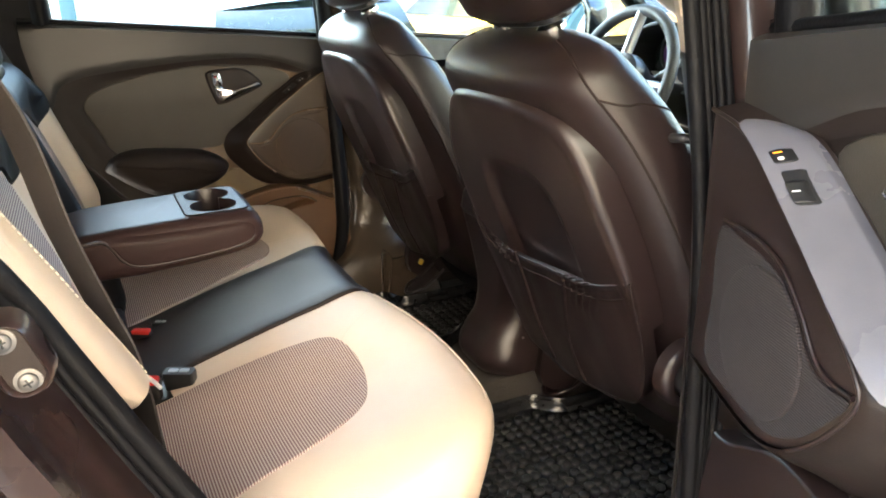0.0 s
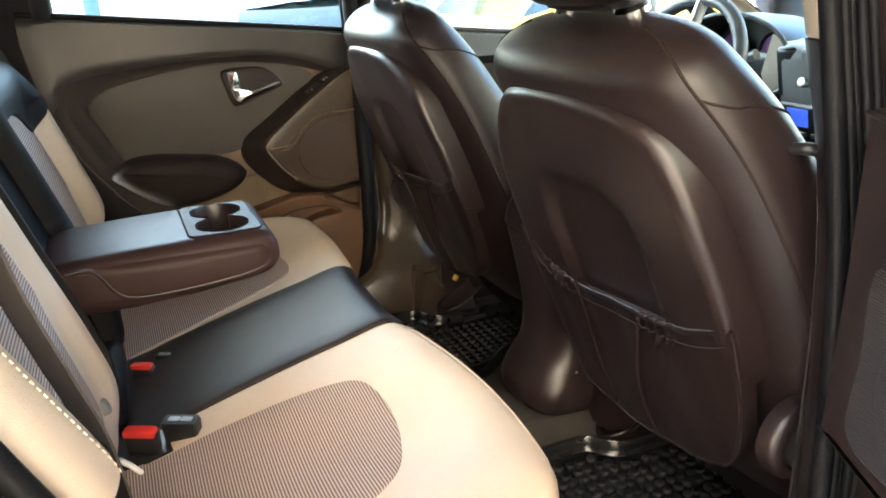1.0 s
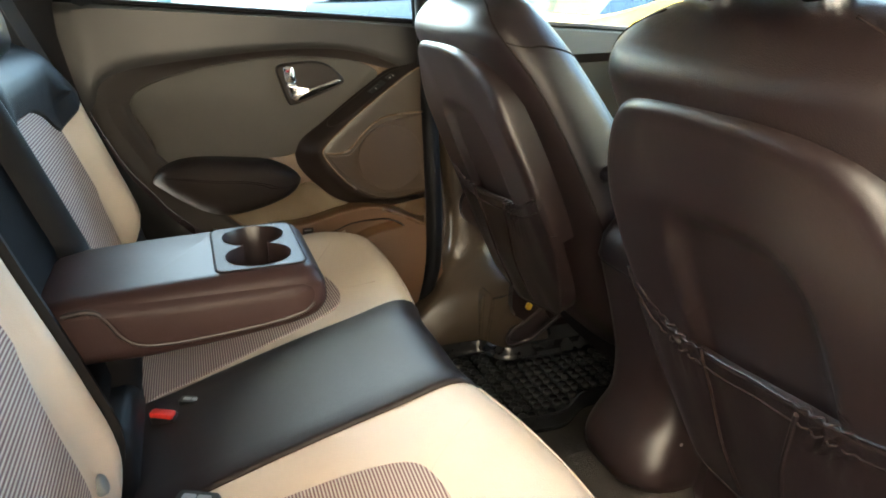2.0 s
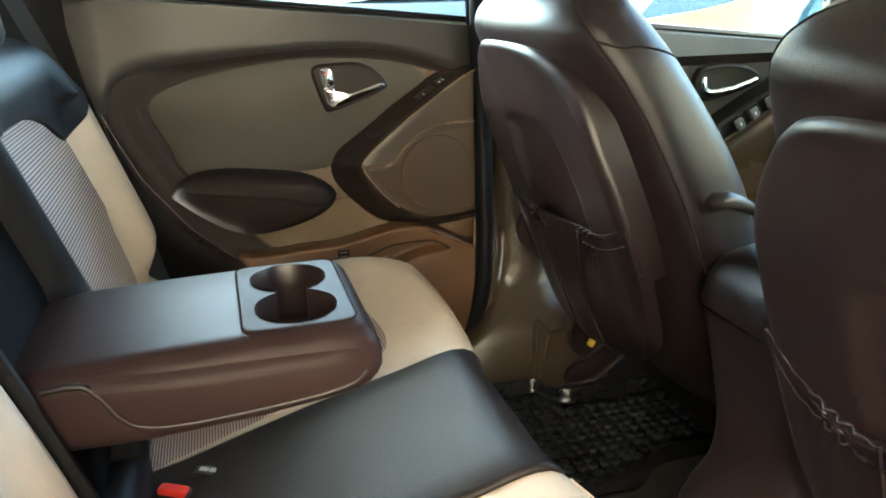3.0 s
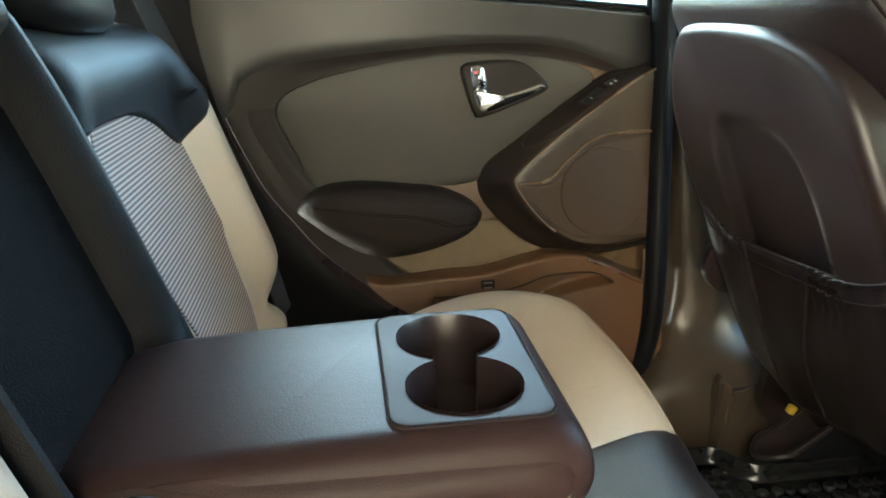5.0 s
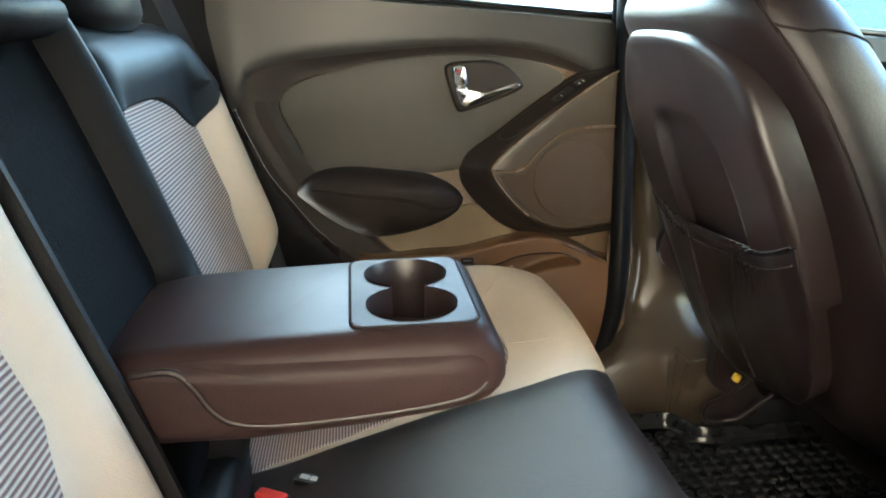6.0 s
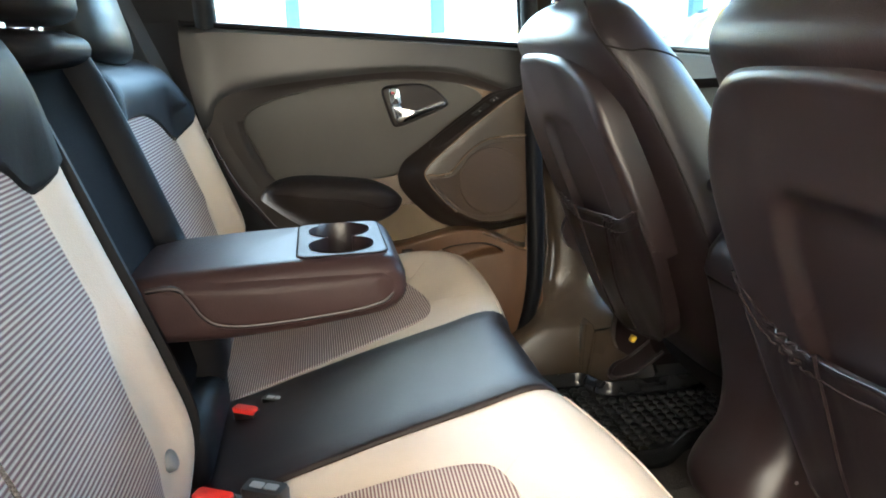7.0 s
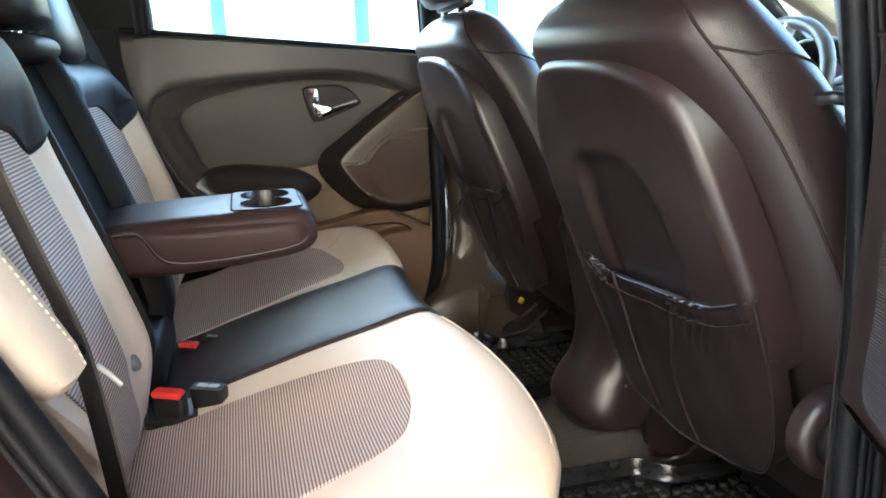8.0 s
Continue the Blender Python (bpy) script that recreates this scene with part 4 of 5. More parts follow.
part("lower_facing", loft([[(p[0] - 0.004, CY + y, p[1]) for p in ((1.41, 1.02), (1.44, 0.95), (1.47, 0.86), (1.52, 0.86), (1.52, 1.02))] for y in (-0.70, -0.3, 0.3, 0.70)]), LININGP, dash, "beige dashboard facing")
ho = [(0.205, 1.02), (0.215, 1.09), (0.27, 1.135), (0.37, 1.158), (0.48, 1.145), (0.55, 1.09), (0.56, 1.02), (0.50, 0.985), (0.27, 0.985)]
hoc = np.array(resample(curve(ho, 6, True), 56, True))
hcen = hoc.mean(0)
hring = lambda x, k: [(x, *(hcen + (q - hcen) * k)) for q in hoc]
hood = part("instrument_hood", loft([hring(1.50, 0.9), hring(1.42, 0.99), hring(1.345, 1.0), hring(1.335, 0.985), hring(1.34, 0.93), hring(1.42, 0.84), hring(1.425, 0.02)]), BLACKP, dash, "black hooded instrument panel")
part("hood_edge", tube([(1.335, *q) for q in hoc[4:28]], 0.005, 8), WHEELM, hood)
for gy in (0.32, 0.45):
    part("gauge", lathe([(0.0, 0), (0.046, 0), (0.050, 0.012), (0.046, 0.012), (0.042, 0.003), (0.0, 0.003)], 28, Matrix.Translation((1.418, gy, 1.07)) @ Matrix.Rotation(radians(-90), 4, "Y")), BLACKP, hood)
    part("gauge_light", lathe([(0.033, 0.004), (0.040, 0.004), (0.040, 0.005), (0.033, 0.005), (0.033, 0.004)], 28, Matrix.Translation((1.418, gy, 1.07)) @ Matrix.Rotation(radians(-90), 4, "Y")), VIOLET, hood, "violet ring of light")
part("stalk", tube([(1.28, 0.37, 1.02), (1.285, 0.30, 1.06), (1.29, 0.255, 1.077)], lambda s: 0.006 + 0.006 * s * s, 10), GREYP, dash)
TB = Matrix.Rotation(radians(-12), 4, "Y")
wedge = part("beige_wedge", loft([[(1.352 + dx, *q) for q in ((0.262, 1.118), (0.205, 1.095), (0.200, 1.00), (0.262, 0.985), (0.285, 1.03))] for dx in (-0.012, 0.05)]), LININGP, dash, "beige panel beside the instruments")
st = part("radio_housing", box(1.40, 0.045, 0.965, 0.20, 0.31, 0.32, 0.035, 3, TB), GREYP, dash, "grey radio housing")
part("vent_panel", box(1.293, 0.165, 1.045, 0.02, 0.05, 0.11, 0.010, 2, TB), BLACKP, st)
part("radio_panel", box(1.291, 0.05, 1.045, 0.02, 0.15, 0.11, 0.014, 3, TB), GREYP, st)
for k in range(3):
    part("radio_button", box(1.281, 0.10 - 0.045 * k, 1.07, 0.008, 0.03, 0.014, 0.003, 2, TB), BLACKP, st)
part("radio_knob", lathe([(0, 0), (0.010, 0), (0.009, 0.010), (0, 0.011)], 24, Matrix.Translation((1.286, 0.115, 1.030)) @ Matrix.Rotation(radians(-78), 4, "Y")), SILVER, st)
part("lower_panel", box(1.305, 0.045, 0.945, 0.02, 0.27, 0.085, 0.012, 2, TB), BLACKP, st)
part("display", box(1.296, 0.128, 0.957, 0.012, 0.055, 0.040, 0.004, 2, TB), SCREEN, st, "small blue lit display")
for k in range(3):
    part("small_button", box(1.300, 0.145 - 0.03 * k, 0.922, 0.010, 0.018, 0.010, 0.002, 2, TB), GREYP, st)
sw_ = thing("steering_wheel", (1.16, 0.37, 1.02), "grey leather steering wheel", "steering wheel")
mw = Matrix.Translation((1.16, 0.37, 1.025)) @ Matrix.Rotation(radians(-66), 4, "Y")
part("rim", tube([mw @ Vector((0.185 * math.cos(t), 0.185 * math.sin(t), 0)) for t in np.linspace(0, 2 * math.pi, 49)[:-1]], 0.015, 12, True), WHEELM, sw_)
part("hub", loft([[mw @ Vector((a, b, z)) for a, b in superell(0.075 * s, 0.085 * s, 2.6, 24)] for z, s in ((-0.05, 0.8), (-0.01, 1), (0.015, 0.95), (0.025, 0.7))]), BLACKP, sw_)
for a in (0, 180, 270):
    part("spoke", tube([mw @ Vector((0.06 * math.cos(radians(a + 90)), 0.06 * math.sin(radians(a + 90)), 0)), mw @ Vector((0.18 * math.cos(radians(a + 90)), 0.18 * math.sin(radians(a + 90)), 0))], 0.014, 8), SILVER, sw_)
part("column", tube([(1.18, 0.37, 1.01), (1.45, 0.37, 0.92)], 0.05, 14), BLACKP, sw_)
ws = single("windscreen", grid(lambda y, v: (1.92 - 0.80 * v - 0.10 * (y / 0.65) ** 2, CY + y, 1.06 + 0.45 * v), np.linspace(-0.68, 0.68, 9), [0, 0.25, 0.5, 0.75, 1]), GLASS, "sloping windscreen glass", "window", kind="structure")
ws.visible_shadow = False
for s in (-1, 1):
    single("pillar_front", tube([(1.85, CY + s * 0.70, 1.05), (1.50, CY + s * 0.67, 1.26), (1.02, CY + s * 0.62, 1.50)], 0.035, 10), LININGP, "beige windscreen pillar trim", "pillar", kind="structure")
single("bonnet", grid(lambda y, v: (1.90 + 0.95 * v, CY + y, 1.03 - 0.12 * v * v - 0.05 * (y / 0.8) ** 2), np.linspace(-0.8, 0.8, 9), [0, 0.3, 0.6, 0.85, 1]), PAINT, "brown painted bonnet", "car body", kind="structure")


# ---- centre console ----
KY = -0.03
con = thing("centre_console", (0.8, KY, 0.55), "brown plastic centre console between the front seats", "console")
secs = []
for z, xr, hw, r in ((0.568, 0.540, 0.078, 0.06), (0.586, 0.528, 0.085, 0.06), (0.608, 0.527, 0.086, 0.06), (0.636, 0.541, 0.081, 0.055), (0.67, 0.563, 0.076, 0.05), (0.72, 0.572, 0.078, 0.045), (0.78, 0.568, 0.086, 0.04), (0.83, 0.562, 0.094, 0.035), (0.857, 0.558, 0.098, 0.032)):
    secs.append([(x, KY + y, z) for x, y in rrect((xr + 1.15) / 2, 0, 1.15 - xr, 2 * hw, r, 8)])
secs = [list(c) for c in zip(*[resample(curve(c, 5), 34) for c in zip(*secs)])]
part("body", loft(secs), SHELL, con)
lid = []
for z, i in ((0.861, 0.0), (0.866, -0.002), (0.895, 0.002), (0.918, 0.012), (0.930, 0.028), (0.934, 0.05)):
    lid.append([(x, KY + y, z + 0.02 * sstep(0.6, 0.8, x)) for x, y in rrect((0.556 + i + 0.95) / 2, 0, 0.95 - 0.556 - i, 2 * (0.099 - i), 0.035, 8)])
part("lid", loft(lid), BROWN, con, "padded dark brown console lid")
part("gear_housing", box(1.15, KY, 0.80, 0.5, 0.22, 0.16, 0.03, 3), GREYP, con)
part("foot_screw", lathe([(0, 0), (0.0025, 0), (0.002, 0.0012), (0, 0.0012)], 12, Matrix.Translation((0.60, KY - 0.082, 0.645)) @ Matrix.Rotation(radians(90), 4, "X")), SILVER, con)


# ---- front seats ----
ALPHA = radians(22.2)
WIDTH = [(0.0, 0.165), (0.05, 0.205), (0.12, 0.228), (0.22, 0.238), (0.34, 0.236), (0.44, 0.222), (0.52, 0.204), (0.57, 0.186), (0.595, 0.172), (0.613, 0.152), (0.625, 0.122), (0.631, 0.08), (0.633, 0.04)]
REARN = [(0.0, -0.03), (0.08, -0.006), (0.25, 0.000), (0.45, 0.000), (0.54, 0.010), (0.58, 0.014), (0.603, 0.006), (0.618, -0.012), (0.628, -0.034), (0.633, -0.06)]
FRONTN = [(0.0, -0.09), (0.08, -0.13), (0.3, -0.15), (0.5, -0.13), (0.59, -0.11), (0.615, -0.095), (0.628, -0.08), (0.633, -0.07)]


def front_seat(yc, dx, dz, inner, label):
    """Front seat from behind. inner: +1 if the car's middle lies towards +y of it."""
    t = thing("car_seat", (0.75 + dx, yc, 0.50), label, "car seat", "front seats")
    p0 = Vector((0.626 + dx, yc, 0.62 + dz))
    A, N = Vector((-math.sin(ALPHA), 0, math.cos(ALPHA))), Vector((-math.cos(ALPHA), 0, -math.sin(ALPHA)))
    S = lambda u, s, n: p0 + Vector((0, u, 0)) + A * s + N * n

    def cover(phi, s):
        w, r, f = smooth_interp(WIDTH, s), smooth_interp(REARN, s), smooth_interp(FRONTN, s)
        c, q = math.cos(phi), math.sin(phi)
        e = 2 / 2.7
        u = w * math.copysign(abs(c) ** e, c)
        n = (r + f) / 2 + (r - f) / 2 * math.copysign(abs(q) ** e, q)
        if q < 0:
            n -= 0.045 * max(0, abs(u) / max(w, 1e-6) - 0.55) * sstep(0.6, 0.3, s)
        return S(u, s if s < 0.5 else 0.5 + (s - 0.5) * 0.85, n)

    ss = list(np.linspace(0, 0.56, 29)) + list(np.linspace(0.565, 0.633, 20))
    phis = [2 * math.pi * k / 64 for k in range(64)]
    back = part("backrest", loft([[cover(p, s) for p in phis] for s in ss]), BROWN, t, "brown leather backrest cover")
    # long seams from the shoulders down each side, short cross seam, top seam
    for sg in (-1, 1):
        ph = lambda s: math.pi / 2 - sg * (math.pi / 2 - radians(15 + 3 * sstep(0.25, 0.6, s)))
        part("side_seam", tube([cover(ph(s), s) for s in np.linspace(0.12, 0.628, 50)], 0.0016, 6), THREAD, back)
        part("cross_seam", tube([cover(math.pi / 2 - sg * (math.pi / 2 - a), 0.564 - 0.078 * k / 32) for k, a in enumerate(np.linspace(radians(18), radians(-40), 33))], 0.0014, 6), THREAD, back)
    # hard rear shell with a shallow recess
    half = [(0.190, 0.25), (0.198, 0.33), (0.194, 0.405), (0.176, 0.482), (0.136, 0.536), (0.066, 0.560)]
    shell = half + [(-a, b) for a, b in reversed(half)]

    def dent(u, s):
        k = min(1.5, max(abs(u) / 0.088, 0)) ** 4 + (max(0, s - 0.30) / 0.15) ** 4
        return -0.011 * sstep(1.5, 0.6, k) - 0.010 * sstep(0.06, 0.17, abs(u)) * sstep(0.12, 0.0, 0.55 - s)

    part("rear_shell", plate(resample(curve(shell, 8) + [np.array((-0.08, 0.25)), np.array((0.0, 0.25)), np.array((0.08, 0.25))], 110, True), S, 0.022, 0.014, base=-0.02, rings=26, relief=dent), SHELL, t, "brown hard plastic seat back shell")
    # stretch pocket with gathered hem
    ph_ = [(0.200, 0.338), (0.200, 0.22), (0.192, 0.13), (0.165, 0.078), (0.11, 0.055), (0.05, 0.052), (-0.02, 0.066), (-0.083, 0.086), (-0.132, 0.108), (-0.165, 0.155), (-0.184, 0.220), (-0.196, 0.28), (-0.200, 0.338)]
    hem = [(-0.200, 0.338), (-0.165, 0.322), (-0.118, 0.305), (-0.055, 0.298), (0.0, 0.291), (0.05, 0.286), (0.085, 0.284), (0.13, 0.290), (0.165, 0.305), (0.200, 0.338)]
    gather = lambda u: math.exp(-((u + 0.082) / 0.028) ** 2) + math.exp(-((u - 0.122) / 0.030) ** 2)
    wrinkle = lambda u, s: 0.0032 * math.sin(u * 400 + 5 * math.sin(s * 50 + 3 * yc)) * gather(u) * sstep(0.215, 0.292, s) + 0.004 * noise.noise((u * 16, s * 9, yc * 5)) + 0.004 * math.exp(-((s - 0.14) / 0.07) ** 2) * sstep(0.20, 0.10, abs(u)) - 0.006 * sstep(0.16, 0.20, abs(u))
    outline = resample(curve(ph_, 6)[:-1] + curve(hem, 6)[:-1], 150, True)
    slack = lambda u, s, n: S(u, s, 0.017 if n < 0.001 and s > 0.27 else n)
    pk = part("map_pocket", plate(outline, slack, 0.0255, 0.005, base=0.0, rings=30, relief=wrinkle), BROWN, t, "brown leather map pocket with gathered hem")
    hp = resample(curve(hem, 8), 140)[3:-3]
    hemz = lambda u: 0.0262 + wrinkle(u, 0.30)
    part("hem_top", tube([S(u, s + 0.002 + 0.0014 * math.sin(u * 400) * gather(u), hemz(u) - 0.0022) for u, s in hp], 0.0018, 8), BROWN, pk)
    part("pocket_piping", tube([S(u, s, 0.0245 + wrinkle(u, s)) for u, s in resample(curve(ph_, 6), 90)], 0.0017, 6), MIDB, pk)
    part("hem_stitch", tube([S(u, s - 0.018, hemz(u) + 0.0008) for u, s in hp], 0.0011, 6), THREAD, pk)
    for u0, u1 in ((-0.053, 0.006), (0.080, 0.090)):
        part("pocket_seam", tube([S(u0 + (u1 - u0) * math.sin(math.pi * 0.6 * v), 0.292 - 0.222 * v, 0.0262 + wrinkle(u0 + (u1 - u0) * math.sin(math.pi * 0.6 * v), 0.292 - 0.222 * v)) for v in np.linspace(0, 1, 30)], 0.0026, 6), BROWN, pk)
    # head restraint on two chrome posts
    hr = [[S(a, 0.632 + 0.17 * v, -0.075 + b) for a, b in superell(0.125 * w, 0.050 * w, 2.6, 32)] for v, w in ((-0.02, 0.55), (0.0, 0.78), (0.05, 0.92), (0.2, 1.0), (0.5, 1.03), (0.8, 1.0), (0.95, 0.88), (1.02, 0.6))]
    head = part("headrest", loft(hr), BROWN, t)
    part("headrest_underside", loft([[S(a, 0.619 + v, -0.075 + b) for a, b in superell(0.085 * w, 0.03 * w, 2.6, 24)] for v, w in ((0.0, 0.8), (0.004, 1.0), (0.02, 1.0))]), BLACKP, head)
    for sg in (-1, 1):
        part("headrest_post", tube([S(sg * 0.055, 0.58, -0.072), S(sg * 0.055, 0.70, -0.072)], 0.0065, 12), CHROME, t, "chrome headrest post")
        m = Matrix.Translation(S(sg * 0.055, 0.609, -0.072)) @ Matrix.Rotation(-ALPHA, 4, "Y")
        part("post_collar", lathe([(0.0, 0), (0.018, 0), (0.018, 0.006), (0.012, 0.011), (0, 0.011)], 20, m), CHROME, t, "chrome post collar")
    # lever on the inner flank
    w = smooth_interp(WIDTH, 0.40)
    k0 = S(inner * (w - 0.014), 0.336, -0.081)
    lv = part("recline_lever", tube(curve([k0 + Vector((0, inner * 0.012, 0)), k0 + Vector((0.0, inner * 0.022, 0.0)), k0 + Vector((0.016, inner * 0.025, 0.002)), k0 + Vector((0.042, inner * 0.025, -0.008)), k0 + Vector((0.066, inner * 0.024, -0.024))], 6), lambda s: 0.0125 - 0.009 * s * s, 12), SHELL, t)
    part("lever_boss", lathe([(0, 0), (0.018, 0), (0.018, 0.008), (0.014, 0.020), (0, 0.022)], 24, Matrix.Translation(k0) @ Matrix.Rotation(radians(-90 * inner), 4, "X")), SHELL, lv)
    # hinge cover, cushion, plastic skirt, rails
    for sg in (-1, 1):
        c = p0 + (Vector((-0.066, sg * 0.212, 0.180)) if sg != inner else Vector((0.03, sg * 0.214, 0.11)))
        hc = part("hinge_cover", lathe([(0, 0), (0.044, 0), (0.044, 0.014), (0.038, 0.022), (0.030, 0.023), (0.028, 0.016), (0, 0.016)], 32, Matrix.Translation(c) @ Matrix.Rotation(radians(-90 * sg), 4, "X")), SHELL, t)
        if sg != inner:
            part("adjuster_knob", lathe([(0, 0.016), (0.027, 0.016), (0.027, 0.034), (0.022, 0.038), (0, 0.038)], 28, Matrix.Translation(c) @ Matrix.Rotation(radians(-90 * sg), 4, "X")), BLACKP, hc)
        part("side_skirt", loft([[p0 + Vector((x, sg * (0.215 + 0.02 * d), z)) for x, z in curve([(0.03, -0.09), (0.01, 0.02), (0.04, 0.075), (0.15, 0.06), (0.5, 0.04), (0.52, -0.03), (0.3, -0.08)], 5, True)] for d in (0, 1)]), SHELL, t)
    part("cushion", loft([[p0 + Vector((x, a, z)) for a, z in superell(0.23 * k, 0.075 * k, 3, 32)] for x, k in ((0.08, 0.85), (0.12, 1), (0.4, 1.02), (0.5, 0.95), (0.53, 0.7))]), DARK, t, "dark leather seat cushion")
    part("lower_frame", box(p0.x + 0.33, yc, 0.590, 0.30, 0.36, 0.03, 0.008), RUBBER, t)
    for sg in (-1, 1):
        r = part("seat_rail", box(p0.x + 0.49, yc + sg * 0.16, 0.525, 0.62, 0.045, 0.05, 0.008), BLACKP, t)
        ro = 0.240 if (yc < 0 and sg > 0) else 0.185
        xc, y0_ = (0.693 if yc < 0 else 0.655), yc + sg * (0.235 if (yc < 0 and sg > 0) else 0.185)
        chute = lambda a, b: Vector((xc - 0.040 * math.sqrt(max(0.0, 1 - a * a)) * (1 - b) + 0.055 * b, y0_ + 0.032 * a, 0.512 + 0.040 * b ** 1.4 + 0.016 * a * a - 0.010 * math.sin(math.pi * b) * (1 - a * a)))
        cap_ = part("rail_cover", grid(chute, [math.sin(math.pi / 2 * k / 8) for k in range(-8, 9)], [k / 8 for k in range(9)]), SHELL, r)
        part("lip", tube([chute(1.0, 1.0)] + [chute(math.sin(math.pi / 2 * k / 10), 0.0) for k in range(10, -11, -1)] + [chute(-1.0, 1.0)], 0.0042, 8), SHELL, cap_)
    return t, S, cover


# ribbed bracket at the foot of the far pillar
br = thing("sill_bracket", (0.60, 0.58, 0.49), "brown plastic bracket with two ribs at the pillar foot", "bracket")
part("plate", loft([[(0.575 + dx + 0.05 * k, 0.562 + 0.03 * k, z) for dx, k in ((0, 0), (0.05, 0), (0.055, 0.5), (0.055, 1), (-0.005, 1))] for z in (0.48, 0.585)]), PILLARM, br)
pad = [(0.569, 0.488), (0.573, 0.560), (0.577, 0.606), (0.584, 0.616), (0.599, 0.602), (0.603, 0.588), (0.594, 0.540), (0.584, 0.484)]
part("raised_pad", plate(resample([np.array(q) for q in pad], 60, True), lambda a, b, h: Vector((a, 0.560 - h, b)), 0.010, 0.005, base=-0.01, rings=4), PILLARM, br)
for line in ([(0.5715, 0.500), (0.5755, 0.560), (0.5795, 0.606)], [(0.586, 0.492), (0.5945, 0.545), (0.601, 0.588)]):
    part("rib", tube([(a, 0.5505, b) for a, b in curve(line, 6)], 0.0036, 10), PILLARM, br)
seat_near, S_near, cover_near = front_seat(-0.345, 0.0, 0.0, 1, "brown leather front seat beside the open doorway")
seat_far, S_far, cover_far = front_seat(0.312, 0.008, 0.010, -1, "brown leather driver's seat with recline lever")
part("yellow_clip", box(0.650, 0.475, 0.598, 0.011, 0.012, 0.014, 0.003, 2, Matrix.Rotation(0.5, 4, "Y")), YELLOW, seat_far, "yellow plastic wiring clip")
tc_ = Vector((0.539, -0.504, 1.121))
tag = part("side_tag", ribbon([tc_ + Vector((-0.016, 0.006, 0.012)), tc_ + Vector((0.0, -0.002, 0.0)), tc_ + Vector((0.017, -0.006, -0.013))], (0, -0.6, 0.8), 0.009, 0.003), BLACKP, seat_near, "small black tag with pale marks")
for k in range(3):
    part("tag_bar", box(*(tc_ + Vector((-0.010 + 0.008 * k, -0.003 - 0.002 * k, 0.0085 - 0.0065 * k))), 0.004, 0.004, 0.0025, 0.0005), WHITE, tag)
gd = Vector((0.520, -0.553, 1.098))
part("belt_guide", tube(curve([gd + Vector((0.012, 0.018, 0.004)), gd, gd + Vector((0.002, -0.018, 0.002)), gd + Vector((0.018, -0.024, -0.002)), gd + Vector((0.028, -0.008, -0.006))], 6), 0.0055, 10), BLACKP, seat_near, "black plastic belt guide loop")


# ---- rear bench ----
CPROF = [(0.235, 0.50), (0.262, 0.58), (0.287, 0.68), (0.303, 0.745), (0.306, 0.778), (0.296, 0.798), (0.268, 0.804), (0.21, 0.788), (0.12, 0.764), (0.03, 0.738), (-0.05, 0.714), (-0.14, 0.700)]
cprof = resample(curve(CPROF, 8), 60)
TOPX = sorted((p[0], p[1]) for p in cprof if p[1] > 0.72 or p[0] < 0.2)


def end_round(y, y0, y1):
    e = max(0.0, (y0 - y) / 0.10, (y - y1) / 0.15)
    return 1 - math.sqrt(max(0.0, 1 - min(1, e) ** 2))


def crown(y):
    c = 0.0
    for y0 in (-0.33, 0.33):
        c += -0.013 * math.exp(-((y - y0) / 0.10) ** 2)
    return c + 0.006 * sstep(0.40, 0.52, abs(y))


def bulge(y):
    """The cushion's front edge swells between its seams."""
    c, w, h = (-0.335, 0.240, 0.036) if y < 0 else (0.315, 0.230, 0.022)
    return h * max(0.0, math.cos(min(1.0, abs(y - c) / w) * math.pi / 2)) ** 0.8


def cushion_pt(i, y, lift=0.0):
    x, z = cprof[i]
    x += bulge(y) * sstep(0.13, 0.30, x) * sstep(0.50, 0.72, z)
    r = end_round(y, -0.475, 0.43)
    top = sstep(0.70, 0.80, z) if x > 0.25 else 1.0
    return Vector((x - (0.085 if y < 0 else 0.13) * r * sstep(-0.05, 0.3, x) + lift * (1 - top), y, z + crown(y) * top * sstep(0.31, 0.2, x) - 0.05 * r * top + lift * top))


def cushion_top(x, y, h):
    xb = x - bulge(y) * sstep(0.13, 0.31, x)
    z = interp(TOPX, xb) if xb < 0.29 else 0.80
    r = end_round(y, -0.475, 0.43)
    return Vector((x, y, z + crown(y) * sstep(0.31, 0.2, x) - 0.05 * r + h))


bench = thing("rear_bench", (0.1, 0, 0.50), "beige leather rear bench with striped inserts and brown middle", "car seat")
ys = [-0.573, -0.570, -0.565, -0.555, -0.54, -0.52, -0.50, -0.47] + list(np.linspace(-0.44, 0.49, 48)) + [0.52, 0.54, 0.555, 0.568, 0.576, 0.579]
gv, gf = grid(lambda y, i: cushion_pt(i, y), ys, list(range(60)))
n_y = len(ys)
gf += [tuple(i * n_y for i in range(60)), tuple(i * n_y + n_y - 1 for i in range(60))]
cush = part("cushion", (gv, gf), BEIGE, bench, "beige leather bench cushion")
prof_y = [(-0.118, 0.0), (-0.1165, 0.003), (-0.112, 0.0045), (0.0, 0.006), (0.124, 0.0045), (0.1285, 0.003), (0.130, 0.0)]
mid = part("middle_panel", grid(lambda y, i: cushion_pt(i, y, interp(prof_y, y) + 0.0005), [-0.118, -0.1165, -0.112, -0.08, -0.04, 0.0, 0.04, 0.08, 0.124, 0.1285, 0.13], list(range(60))), MIDB, cush, "dark brown leather middle panel")
